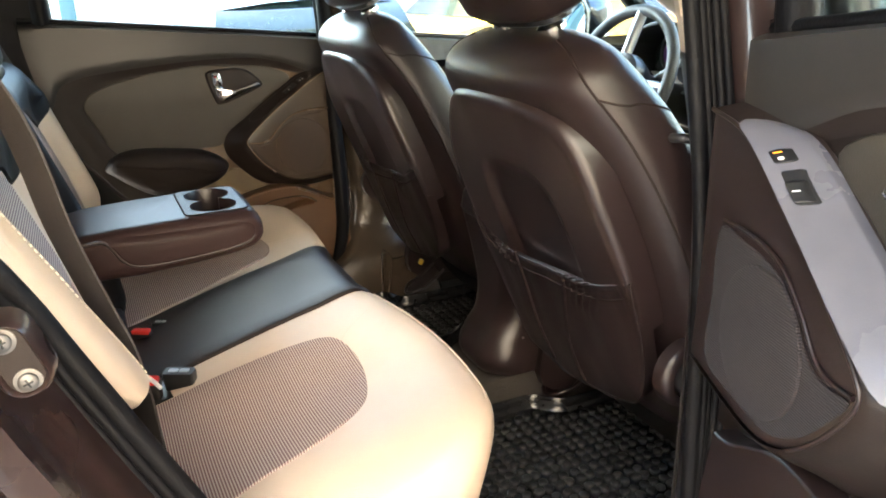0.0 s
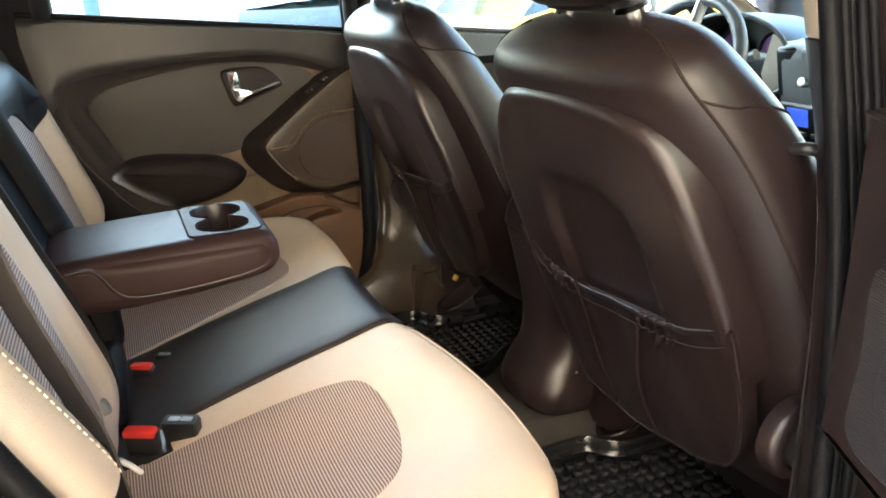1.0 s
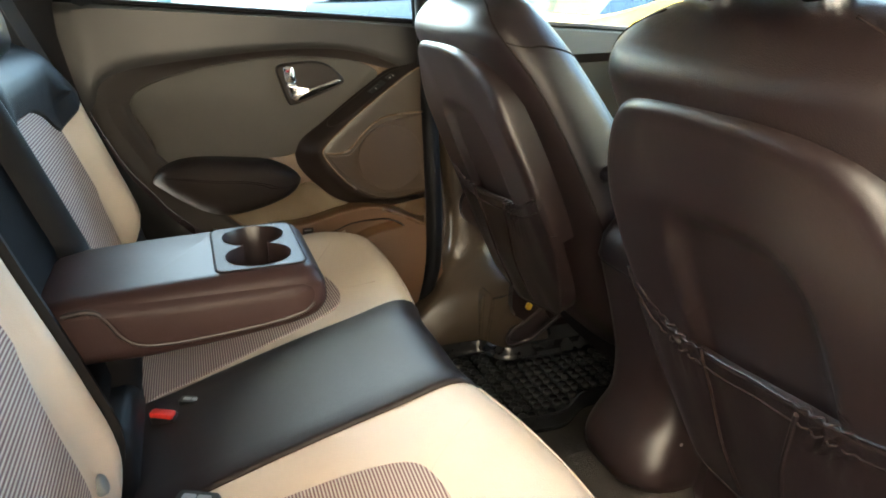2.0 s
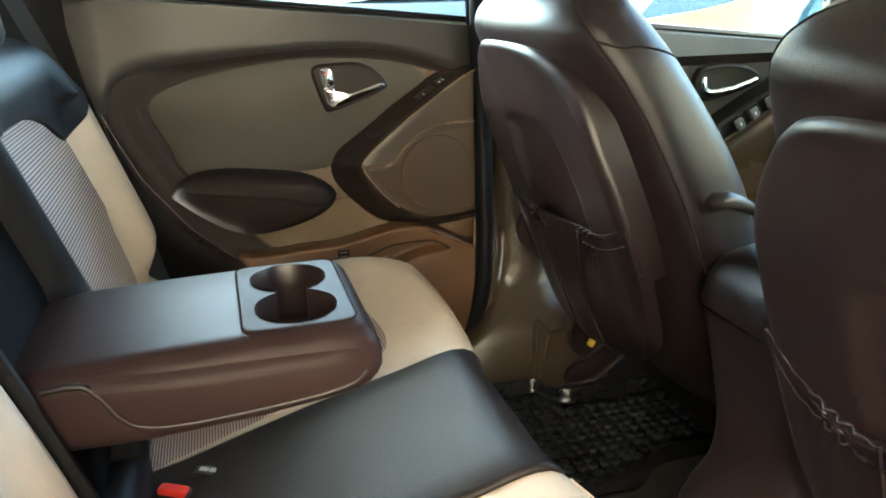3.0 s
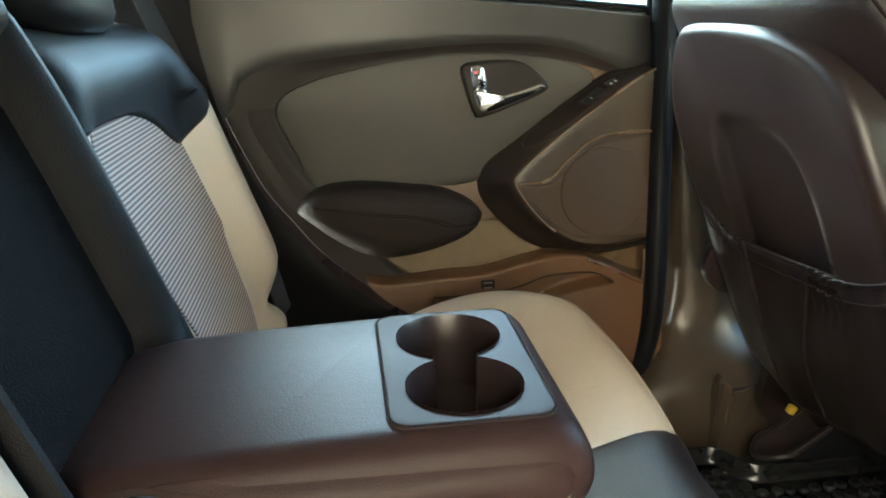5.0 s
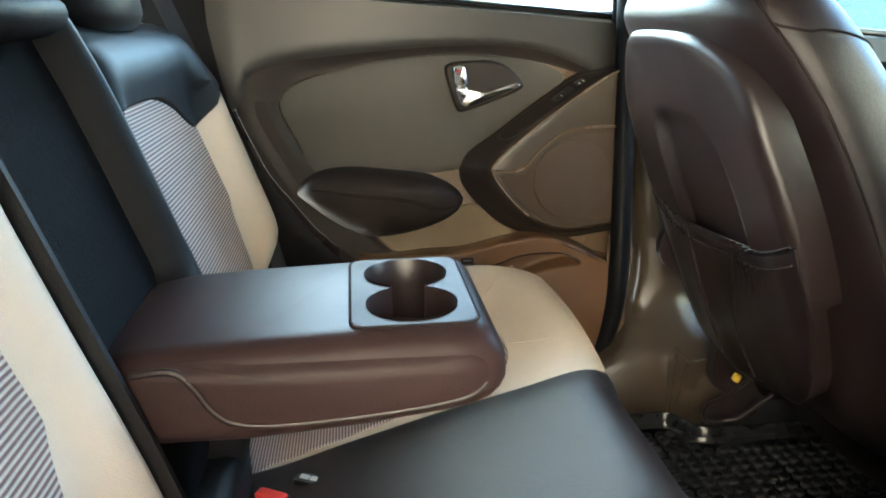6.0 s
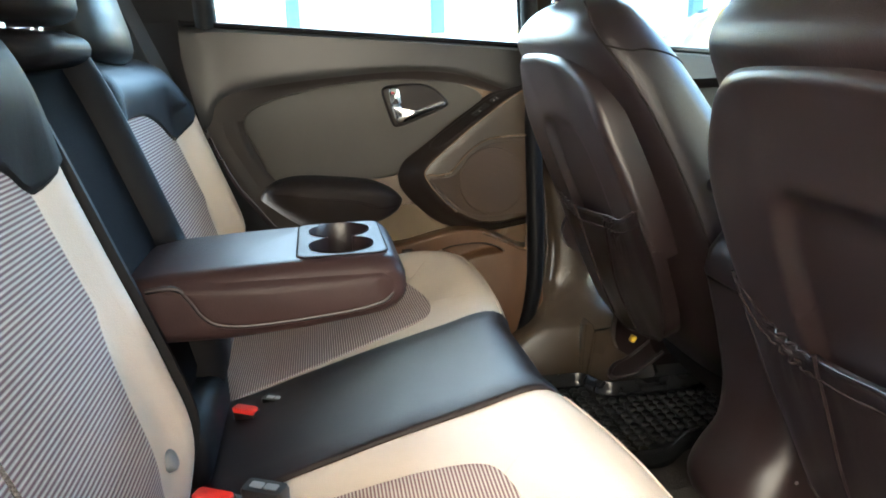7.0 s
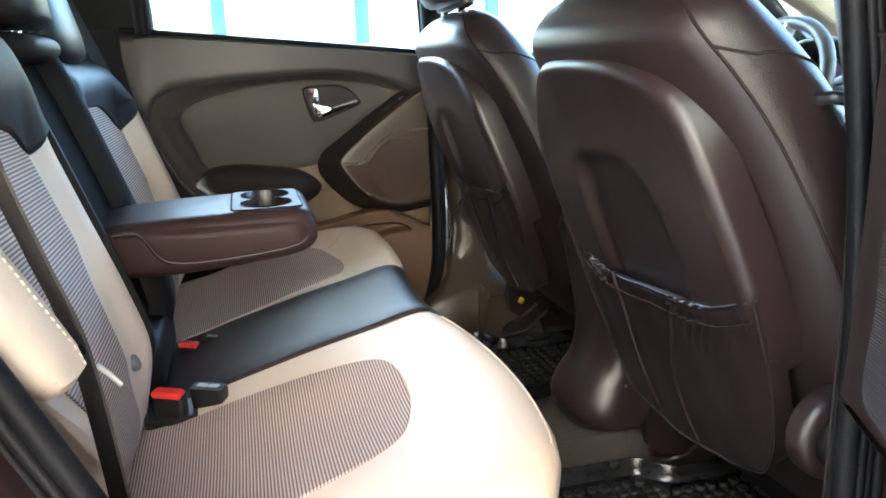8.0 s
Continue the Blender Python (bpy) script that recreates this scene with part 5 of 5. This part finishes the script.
for name_, y in (("panel_seam", -0.119), ("panel_seam", 0.131)):
    part(name_, tube([cushion_pt(i, y, 0.001) for i in range(60)], 0.0010, 6), THREAD, cush)
ins_n = [(-0.10, -0.462), (0.06, -0.455), (0.14, -0.438), (0.190, -0.405), (0.213, -0.355), (0.223, -0.30), (0.220, -0.248), (0.203, -0.213), (0.15, -0.196), (0.05, -0.182), (-0.04, -0.178), (-0.10, -0.178)]
part("striped_insert", plate(resample(curve(ins_n, 8, True), 130, True), cushion_top, 0.0025, 0.002, base=-0.004, rings=20), STRIPE_X, cush, "beige and wine striped cloth insert")
ins_f = [(a, 0.142 + (-b - 0.178) * 1.21) for a, b in ins_n]
part("striped_insert", plate(resample(curve(ins_f, 8, True), 130, True), cushion_top, 0.0025, 0.002, base=-0.004, rings=20), STRIPE_X, cush, "beige and wine striped cloth insert")


def top_seam(pts):
    return tube([cushion_top(q[0], q[1], 0.0002) for q in curve(pts, 8)], 0.0006, 6)


BSEAM = mat("beige seam", (0.50, 0.39, 0.30), 0.6)
for s, off in ((1, 0.0), (-1, 0.035)):
    w_ = lambda pts: [(a, s * b + off) for a, b in pts]
    part("cross_seam", top_seam(w_([(0.212, -0.365), (0.250, -0.420), (0.285, -0.468)])), BSEAM, cush)
    part("cross_seam", top_seam(w_([(0.216, -0.235), (0.240, -0.212), (0.275, -0.19)])), BSEAM, cush)
for s, y0, y1 in ((-1, -0.50, -0.13), (1, 0.14, 0.55)):
    part("front_seam", tube([cushion_pt(next(i for i in range(60) if cprof[i][1] > 0.797), y, 0.0008) for y in np.linspace(y0, y1, 24)], 0.0012, 6), BSEAM, cush)

# backrests


def back_front(z):
    """The forward line of the bolsters at height z."""
    return smooth_interp([(0.70, -0.090), (0.74, -0.068), (0.80, -0.050), (0.874, -0.067), (0.978, -0.102), (1.081, -0.137), (1.14, -0.160), (1.18, -0.182), (1.205, -0.215)], z)


def backrest(y0, y1, ins0, ins1, name, label, boundary):
    yc, hw = (ins0 + ins1) / 2, (ins1 - ins0) / 2

    def depth(y, z):
        k = abs(y - yc) / hw
        return -0.034 * sstep(1.36, 0.95, k) * sstep(1.16, 1.04, z) * sstep(0.70, 0.80, z)

    def edge(y):
        e = max(0, (y0 + 0.035 - y) / 0.035, (y - y1 + 0.035) / 0.035)
        return 1 - math.sqrt(max(0, 1 - min(1, e) ** 2))

    def P(y, z, h):
        h -= 0.040 * math.exp(-((z - 0.812) / 0.030) ** 2) * sstep(0.40, 0.55, y)
        if y < -0.30:
            y += (0.055 + 0.115 * sstep(1.0, 0.74, z)) * (-0.30 - y) / 0.225
        if y > 0.10 and z > 1.08:
            return Vector((back_front(z) + depth(y, z) - 0.04 * edge(y) + 0.95 * h, y - 0.030 * sstep(0.98, 1.2, z) * max(0, y - 0.30) / 0.28, 1.08 + (z - 1.08) * 0.62 + 0.31 * h))
        if y > 0.30:
            y -= 0.030 * sstep(0.98, 1.2, z) * (y - 0.30) / 0.28
        return Vector((back_front(z) + depth(y, z) - 0.04 * edge(y) + 0.95 * h, y, z + 0.31 * h))

    zs = list(np.linspace(0.70, 1.205, 42))
    yy = [y0, y0 + 0.001, y0 + 0.004, y0 + 0.010, y0 + 0.02] + list(np.linspace(y0 + 0.035, y1 - 0.035, 30)) + [y1 - 0.02, y1 - 0.010, y1 - 0.004, y1 - 0.001, y1]
    rings = []
    for y in yy:
        front = [P(y, z, 0) for z in zs]
        dz = -0.048 if y > 0.1 else 0.0
        top = [Vector((-0.245, y, 1.212 + dz)), Vector((-0.28, y, 1.20 + dz)), Vector((-0.30, y, 1.16 + dz))]
        rear = [Vector((-0.15, y, 0.70))]
        rings.append(front + top + rear)
    t = part("backrest", loft(rings), BEIGE, bench, label)
    b = lambda y: smooth_interp(boundary, y)
    part("top_cover", grid(lambda y, v: P(y, b(y) + v * (1.2045 - b(y)), 0.0045 * sstep(0, 0.02, v) + (0.0003 if v < 1 else -0.002)), yy[1:-1], [0, 0.01, 0.02] + list(np.linspace(0.05, 1.0, 44))), DARK, t, "dark leather top of the backrest")
    bot = 0.735
    arc = [(y, b(y)) for y in np.linspace(ins0 + 0.004, ins1 - 0.004, 24)]
    lo = [(ins1 - 0.002, b(ins1) - 0.10), (ins1 - 0.028, 0.90), (ins1 - 0.04, 0.80), (ins1 - 0.04, bot), (yc, bot - 0.005), (ins0 + 0.04, bot), (ins0 + 0.04, 0.80), (ins0 + 0.028, 0.90), (ins0 + 0.002, b(ins0) - 0.10)]
    part("striped_insert", plate(resample(arc + [np.array(q) for q in curve(lo, 4)], 130, True), P, 0.002, 0.0015, base=-0.004, rings=22), STRIPE_Z, t, "striped cloth centre of the backrest")
    part("seam", tube([P(y, b(y), 0.0006) for y in np.linspace(y0 + 0.01, y1 - 0.01, 50)], 0.0008, 6), THREAD, t)
    return t, P


near_back, P_near = backrest(-0.600, -0.112, -0.565, -0.170, "backrest", "beige backrest with striped centre and brown top", [(-0.61, 1.085), (-0.56, 1.062), (-0.46, 1.082), (-0.32, 1.092), (-0.22, 1.078), (-0.17, 1.052), (-0.11, 1.085)])
far_back, P_far = backrest(0.135, 0.580, 0.175, 0.462, "backrest", "beige backrest with striped centre and brown top", [(0.13, 1.085), (0.175, 1.084), (0.24, 1.084), (0.31, 1.077), (0.385, 1.058), (0.450, 1.028), (0.50, 1.048), (0.56, 1.080), (0.60, 1.10)])
bt = P_near(-0.172, 0.800, 0.0)
part("button", lathe([(0, -0.004), (0.0105, -0.004), (0.0105, 0.002), (0.008, 0.0045), (0, 0.0055)], 24, Matrix.Translation(bt + Vector((0.002, 0, 0))) @ Matrix.Rotation(radians(70), 4, "Y")), GREYP, near_back, "grey round plastic button")

# near side bolster, between backrest and doorway


def bolster(side, yc):
    rings = []
    for z, w, xf in ((0.930, 0.30, -0.066), (0.934, 0.55, -0.058), (0.942, 0.80, -0.052), (0.956, 0.95, -0.057), (0.988, 1.0, -0.073), (1.02, 1.0, -0.090), (1.05, 1.0, -0.105), (1.08, 1.0, -0.121), (1.104, 1.0, -0.134), (1.18, 1.0, -0.172), (1.27, 0.9, -0.212), (1.33, 0.6, -0.240)):
        rings.append([(xf - 0.020 * w + a + 0.15 * b, yc + b, z) for a, b in superell(0.020 * w, 0.034 * w, 2.8, 28)])
    return loft([[Vector(q) for q in r] for r in rings])


sb = part("side_bolster", bolster(-1, -0.562), BEIGE, bench, "beige side bolster with pale stitching")
seam_pts = resample(curve([(-0.050, -0.550, 0.944), (-0.055, -0.550, 0.957), (-0.071, -0.550, 0.988), (-0.088, -0.550, 1.02), (-0.103, -0.550, 1.05), (-0.119, -0.550, 1.08), (-0.132, -0.550, 1.104), (-0.170, -0.550, 1.18), (-0.210, -0.550, 1.27)], 8), 241)
for k in range(0, 240, 4):
    part("stitch", tube(seam_pts[k:k + 3], 0.0007, 5), LIGHTTHREAD, sb)
part("backing", loft([[(x + dx, y, z) for dx, y in ((-0.075, -0.38), (-0.035, -0.50), (0.0, -0.60), (-0.02, -0.635), (-0.16, -0.64), (-0.16, -0.38))] for x, z in ((-0.015, 0.60), (-0.055, 0.80), (-0.088, 0.93), (-0.130, 1.05), (-0.205, 1.2), (-0.27, 1.35))]), BLACKP, sb, "black plastic backing of the bolster")

# middle section: recess behind the folded armrest
bk = lambda z: back_front(z)
cen = part("armrest_recess", grid(lambda y, z: (bk(z) - 0.036, y, z), [-0.10, 0.0, 0.10], np.linspace(0.72, 1.19, 12)), RECESS, bench, "black lining of the armrest recess")
part("near_jamb", loft([[(bk(z) + dx, y, z) for dx, y in ((-0.10, -0.111), (-0.020, -0.111), (-0.014, -0.108), (-0.014, -0.102), (-0.020, -0.097), (-0.10, -0.092))] for z in np.linspace(0.72, 1.185, 24)]), DARK, cen)
fj = [(-0.10, 0.090), (-0.030, 0.094), (-0.012, 0.100), (-0.004, 0.110), (-0.006, 0.122), (-0.014, 0.131), (-0.10, 0.134)]
part("far_jamb", loft([[(bk(z) + dx * 1.0, y - 0.055 * sstep(0.955, 0.90, z) * (1 if y < 0.12 else 0), z) for dx, y in fj] for z in np.linspace(0.72, 1.19, 40)]), DARK, cen, "brown padded frame of the recess")
part("recess_top", loft([[(-0.212 + a, y, 1.168 + b) for a, b in superell(0.055 * k, 0.020 * k, 2.4, 24)] for y, k in ((-0.088, 0.5), (-0.080, 0.85), (-0.06, 1.0), (0.0, 1.0), (0.06, 1.0), (0.078, 0.85), (0.086, 0.5))]), DARK, cen)
part("recess_floor", box(-0.12, 0.0, 0.755, 0.12, 0.2, 0.07, 0.015), DARK, cen)

# folded-down armrest with two cup wells
AY, AW = -0.004, 0.094
secs = []
for x, top, bot, w in ((-0.135, 0.935, 0.896, 0.80), (-0.12, 0.946, 0.886, 0.96), (-0.09, 0.951, 0.880, 1.0), (-0.03, 0.954, 0.879, 1.0), (0.05, 0.956, 0.884, 1.0), (0.11, 0.957, 0.891, 1.0), (0.130, 0.956, 0.895, 1.0), (0.141, 0.953, 0.899, 0.985), (0.148, 0.946, 0.905, 0.955), (0.152, 0.937, 0.912, 0.90)):
    secs.append([(x, AY + a, (top + bot) / 2 + b) for a, b in rrect(0, 0, 2 * AW * w, top - bot, min(0.021, 0.45 * (top - bot)), 7)])
body = part("armrest", loft(secs), ARMB, bench, "brown leather folded-down armrest with two cup holders")
CX, CR = 0.090, 0.0345
eight = []
for k in range(64):
    t_ = 2 * math.pi * k / 64
    c, s = math.cos(t_), math.sin(t_)
    # union of two wells with a soft neck, by distance along the ray
    best = 0.014
    for cy in (-0.0345, 0.0345):
        bq = s * cy
        disc = bq * bq - cy * cy + CR * CR
        if disc > 0:
            best = max(best, bq + math.sqrt(disc))
    eight.append((CX + best * c, AY + best * s))
carve(body, loft([[(a, b, z) for a, b in eight] for z in (0.904, 1.0)]))
carve(body, loft([[(a, b, z) for a, b in rrect(CX, AY, 0.086, 0.150, 0.012)] for z in (0.9535, 1.0)]))
rim_ = np.array(resample(rrect(CX, AY, 0.092, 0.152, 0.012, 8), 64, True))
ang = [math.atan2(q[1] - AY, q[0] - CX) for q in rim_]
order = np.argsort([a % (2 * math.pi) for a in ang])
rim_ = rim_[order]
angs = np.array([math.atan2(q[1] - AY, q[0] - CX) % (2 * math.pi) for q in rim_])
e_a = np.array([math.atan2(q[1] - AY, q[0] - CX) % (2 * math.pi) for q in eight])
hole_ = np.array([[np.interp(a, np.append(e_a, 2 * math.pi), np.append(np.array(eight)[:, k], eight[0][k])) for k in (0, 1)] for a in angs])
put = lambda a, b, h: Vector((a, b, 0.956 + h))
trim = part("cup_panel", plate(rim_, put, 0.0016, 0.0015, base=-0.004, hole=hole_), CUPP, body, "dark brown cup holder panel")
part("cup_well", loft([[Vector((CX + (a - CX) * s, AY + (b - AY) * s2, z)) for a, b in eight] for z, s, s2 in ((0.959, 1.0, 1.0), (0.957, 0.97, 0.985), (0.935, 0.95, 0.97), (0.908, 0.90, 0.93), (0.9052, 0.80, 0.86), (0.9048, 0.02, 0.02))], False), SHELL, body, "brown plastic cup wells")
part("panel_groove", tube([(q[0], q[1], 0.9567) for q in rrect(CX, AY, 0.0928, 0.1528, 0.0125, 8)], 0.0008, 6, True), THREAD, trim)
for sg in (-1, 1):
    y_ = AY + sg * (AW + 0.0005)
    pts = curve([(-0.100, 0.940), (-0.074, 0.941), (-0.061, 0.929), (-0.050, 0.911), (-0.034, 0.900), (0.0, 0.897), (0.07, 0.901), (0.115, 0.907), (0.136, 0.916), (0.144, 0.934)], 8)
    field = [tuple(q) for q in pts] + [(0.142, 0.944), (0.10, 0.949), (0.0, 0.948), (-0.07, 0.946)]
    on_side = lambda a, b, h: Vector((a, y_ - sg * (0.0012 + 0.008 * sstep(0.125, 0.15, a) + 0.0065 * sstep(0.934, 0.952, b)) + sg * h * sstep(0.951, 0.928, b), b))
    part("side_panel", plate(resample([np.array(q) for q in field], 120, True), on_side, 0.0042, 0.004, base=-0.003, rings=10, dome=0.002), ARMB, body)
    part("side_seam", tube([(q[0], y_ - sg * (0.0 + 0.008 * sstep(0.125, 0.15, q[0])), q[1]) for q in pts], 0.0028, 8), BROWN, body)
part("hinge_arm", loft([[(x, AY + a, z + b) for a, b in rrect(0, 0, 0.17, 0.05, 0.012)] for x, z in ((-0.20, 0.905), (-0.11, 0.905))]), BLACKP, body)

# head restraints of the bench
def rear_headrest(y, x, z, w, hgt, label):
    h = thing("rear_headrest", (x, y, z - 0.03), label, "headrest", "rear headrests")
    lean = lambda q: -0.25 * (q - z)
    rings = [[(x + lean(z + hgt * v) + b, y + a, z + hgt * v) for a, b in superell(w * k, 0.054 * k, 2.3, 32)] for v, k in ((-0.05, 0.45), (-0.035, 0.68), (0.0, 0.86), (0.06, 0.97), (0.2, 1.03), (0.55, 1.02), (0.85, 0.93), (0.97, 0.75), (1.0, 0.5))]
    part("pad", loft([[Vector(q) for q in r] for r in rings]), GLOSSD, h)
    for s in (-1, 1):
        part("post", tube([(x, y + s * 0.05, z - 0.05), (x, y + s * 0.05, z + 0.02)], 0.006, 10), CHROME, h)
    return h


rear_headrest(0.325, -0.226, 1.158, 0.112, 0.19, "dark leather headrest over the far backrest")
rear_headrest(0.0, -0.205, 1.198, 0.085, 0.14, "dark leather low headrest over the centre")
rear_headrest(-0.32, -0.235, 1.222, 0.115, 0.18, "dark leather headrest over the near backrest")


# buckles
def buckle(x, y, z, yaw, red, size, label):
    b = thing("belt_buckle", (x, y, z - 0.07), label, "belt buckle", "belt buckles")
    turn = Matrix.Rotation(radians(yaw), 4, "Z") @ Matrix.Rotation(radians(-4), 4, "Y")
    c = Vector((x, y, z))
    w = lambda q: c + turn.to_3x3() @ (Vector(q) * size)
    part("body", loft([[w((a, bb, zz)) for a, bb in rrect(0, 0, 0.024 * k, 0.052 * k, 0.005)] for zz, k in ((-0.065, 0.85), (-0.03, 0.95), (-0.004, 1.0), (0.0, 0.94))]), BLACKP, b)
    if red:
        part("release_button", loft([[w((a - 0.003, bb, zz)) for a, bb in rrect(0, 0, 0.020 * k, 0.050 * k, 0.004)] for zz, k in ((-0.004, 1.0), (0.004, 1.0), (0.006, 0.88))]), RED, b, "red release button")
    else:
        for s in (-1, 1):
            part("slot", loft([[w((a, bb + s * 0.009, zz)) for a, bb in rrect(0, 0, 0.010, 0.016, 0.002)] for zz in (-0.003, 0.0012)]), SILVER, b)
    return b


buckle(-0.049, -0.160, 0.751, 62, True, 0.78, "black belt buckle with red button in the seat crease")
buckle(-0.003, -0.152, 0.750, 62, False, 0.88, "black belt buckle turned on its back")
buckle(-0.039, 0.060, 0.733, 60, True, 0.62, "belt buckle with red button beside the armrest")
buckle(-0.005, 0.082, 0.734, 62, False, 0.62, "small black belt buckle lying on the cushion")
bp_ = thing("buckle_pad", (-0.03, -0.145, 0.70), "black plastic buckle pocket in the cushion", "buckle holder")
part("pocket", loft([[(-0.028 + a, -0.143 + b, z) for a, b in rrect(0, 0, 0.11, 0.062, 0.015)] for z in (0.68, 0.722)]), BLACKP, bp_)

# outer belt of the near seat: webbing down between backrest and bolster, ring and tongue
rb = thing("rear_seat_belt", (-0.05, -0.52, 0.70), "dark seat belt hanging beside the near rear seat", "seat belt", "rear belts")
part("webbing", ribbon(curve([(-0.20, -0.51, 1.33), (-0.125, -0.508, 1.195), (-0.099, -0.505, 1.075), (-0.082, -0.503, 1.01), (-0.066, -0.498, 0.945), (-0.058, -0.485, 0.84), (-0.055, -0.465, 0.73)], 8), (-0.62, 1, 0.0), 0.044, 0.0022), WEB, rb)
part("belt_ring", tube([(-0.066 + 0.006 * math.cos(t_), -0.506 + 0.011 * math.sin(t_), 0.937 + 0.004 * math.cos(t_)) for t_ in np.linspace(0, 2 * math.pi, 25)[:-1]], 0.0045, 10, True), BLACKP, rb)
part("tongue", tube([(-0.053, -0.502, 0.924), (-0.047, -0.496, 0.914), (-0.041, -0.490, 0.902)], 0.0022, 8), TONGUE, rb, "bright steel belt tongue")
fb = thing("rear_seat_belt", (-0.10, 0.60, 0.72), "dark seat belt beside the far rear seat", "seat belt", "rear belts")
part("webbing", ribbon(curve([(-0.28, 0.63, 1.36), (-0.20, 0.635, 1.15), (-0.12, 0.63, 0.95), (-0.07, 0.615, 0.75)], 8), (0.3, 1, 0.1), 0.046, 0.0022), WEB, fb)


# ---- rubber mats with raised tread ----
def rubber_mat(yc, corners, label):
    m = thing("floor_mat", (0.52, yc, 0.475), label, "floor mat", "rubber mats")
    at = lambda a, b, h: Vector((a, b, 0.486 + h))
    # outline with rounded corners, stepping in round the seat rail
    pts, n = [np.array(q) for q in corners], len(corners)
    out_ = []
    for i, p in enumerate(pts):
        a, b = pts[i - 1] - p, pts[(i + 1) % n] - p
        a, b = p + 0.022 * a / np.linalg.norm(a), p + 0.022 * b / np.linalg.norm(b)
        out_ += [(1 - t) ** 2 * a + 2 * t * (1 - t) * p + t * t * b for t in np.linspace(0, 1, 9)]
    out_ = np.array(resample(out_, 200, True))
    part("sheet", plate(out_, at, 0.006, 0.002, base=-0.004, rings=4), MATR, m)
    wall = ((0.0, 0.0), (0.0, 0.027), (0.0015, 0.030), (0.0045, 0.030), (0.0065, 0.027), (0.0085, 0.016), (0.011, 0.0085), (0.015, 0.005))
    part("rim", loft([[at(*q, h) for q in inset(out_, k)] for k, h in wall], False), MATR, m)
    field = inset(out_, 0.024)

    def inside(x, y):
        hit = False
        for (ax, ay), (bx, by) in zip(field, np.roll(field, -1, 0)):
            if (ay > y) != (by > y) and x < (bx - ax) * (y - ay) / (by - ay) + ax:
                hit = not hit
        return hit

    # studs in clusters of four
    v, f, pitch = [], [], 0.040
    for i in range(-10, 11):
        for j in range(-8, 9):
            for du, dv in ((-1, -1), (-1, 1), (1, -1), (1, 1)):
                cx, cy = 0.544 + pitch * i + 0.0086 * du, yc + pitch * j + 0.0086 * dv
                if not inside(cx, cy):
                    continue
                k = len(v)
                for q, zz in ((0.0087, 0.0045), (0.0084, 0.0086), (0.0074, 0.0102), (0.0044, 0.0107)):
                    v += [at(cx + q * math.cos(math.pi * (a + 0.5) / 5), cy + q * math.sin(math.pi * (a + 0.5) / 5), zz) for a in range(10)]
                f += [tuple(k + 30 + a for a in range(10))] + [(k + 10 * g + a, k + 10 * g + (a + 1) % 10, k + 10 * g + 10 + (a + 1) % 10, k + 10 * g + 10 + a) for g in range(3) for a in range(10)]
    me = bpy.data.meshes.new("tread")
    me.from_pydata([tuple(q - Vector((0.52, yc, 0.475))) for q in v], [], f)
    me.polygons.foreach_set("use_smooth", [True] * len(f))
    me.materials.append(TREADM)
    ob = new("tread", me)
    ob.parent = m
    ob["kind"] = "stuff"


rubber_mat(0.36, [(0.26, 0.205), (0.60, 0.205), (0.66, 0.255), (0.86, 0.26), (0.86, 0.468), (0.592, 0.468), (0.568, 0.527), (0.26, 0.532)], "black rubber floor mat with raised tread, far footwell")
rubber_mat(-0.33, [(0.26, -0.565), (0.86, -0.565), (0.86, -0.145), (0.662, -0.145), (0.628, -0.100), (0.26, -0.100)], "black rubber floor mat with raised tread, near footwell")
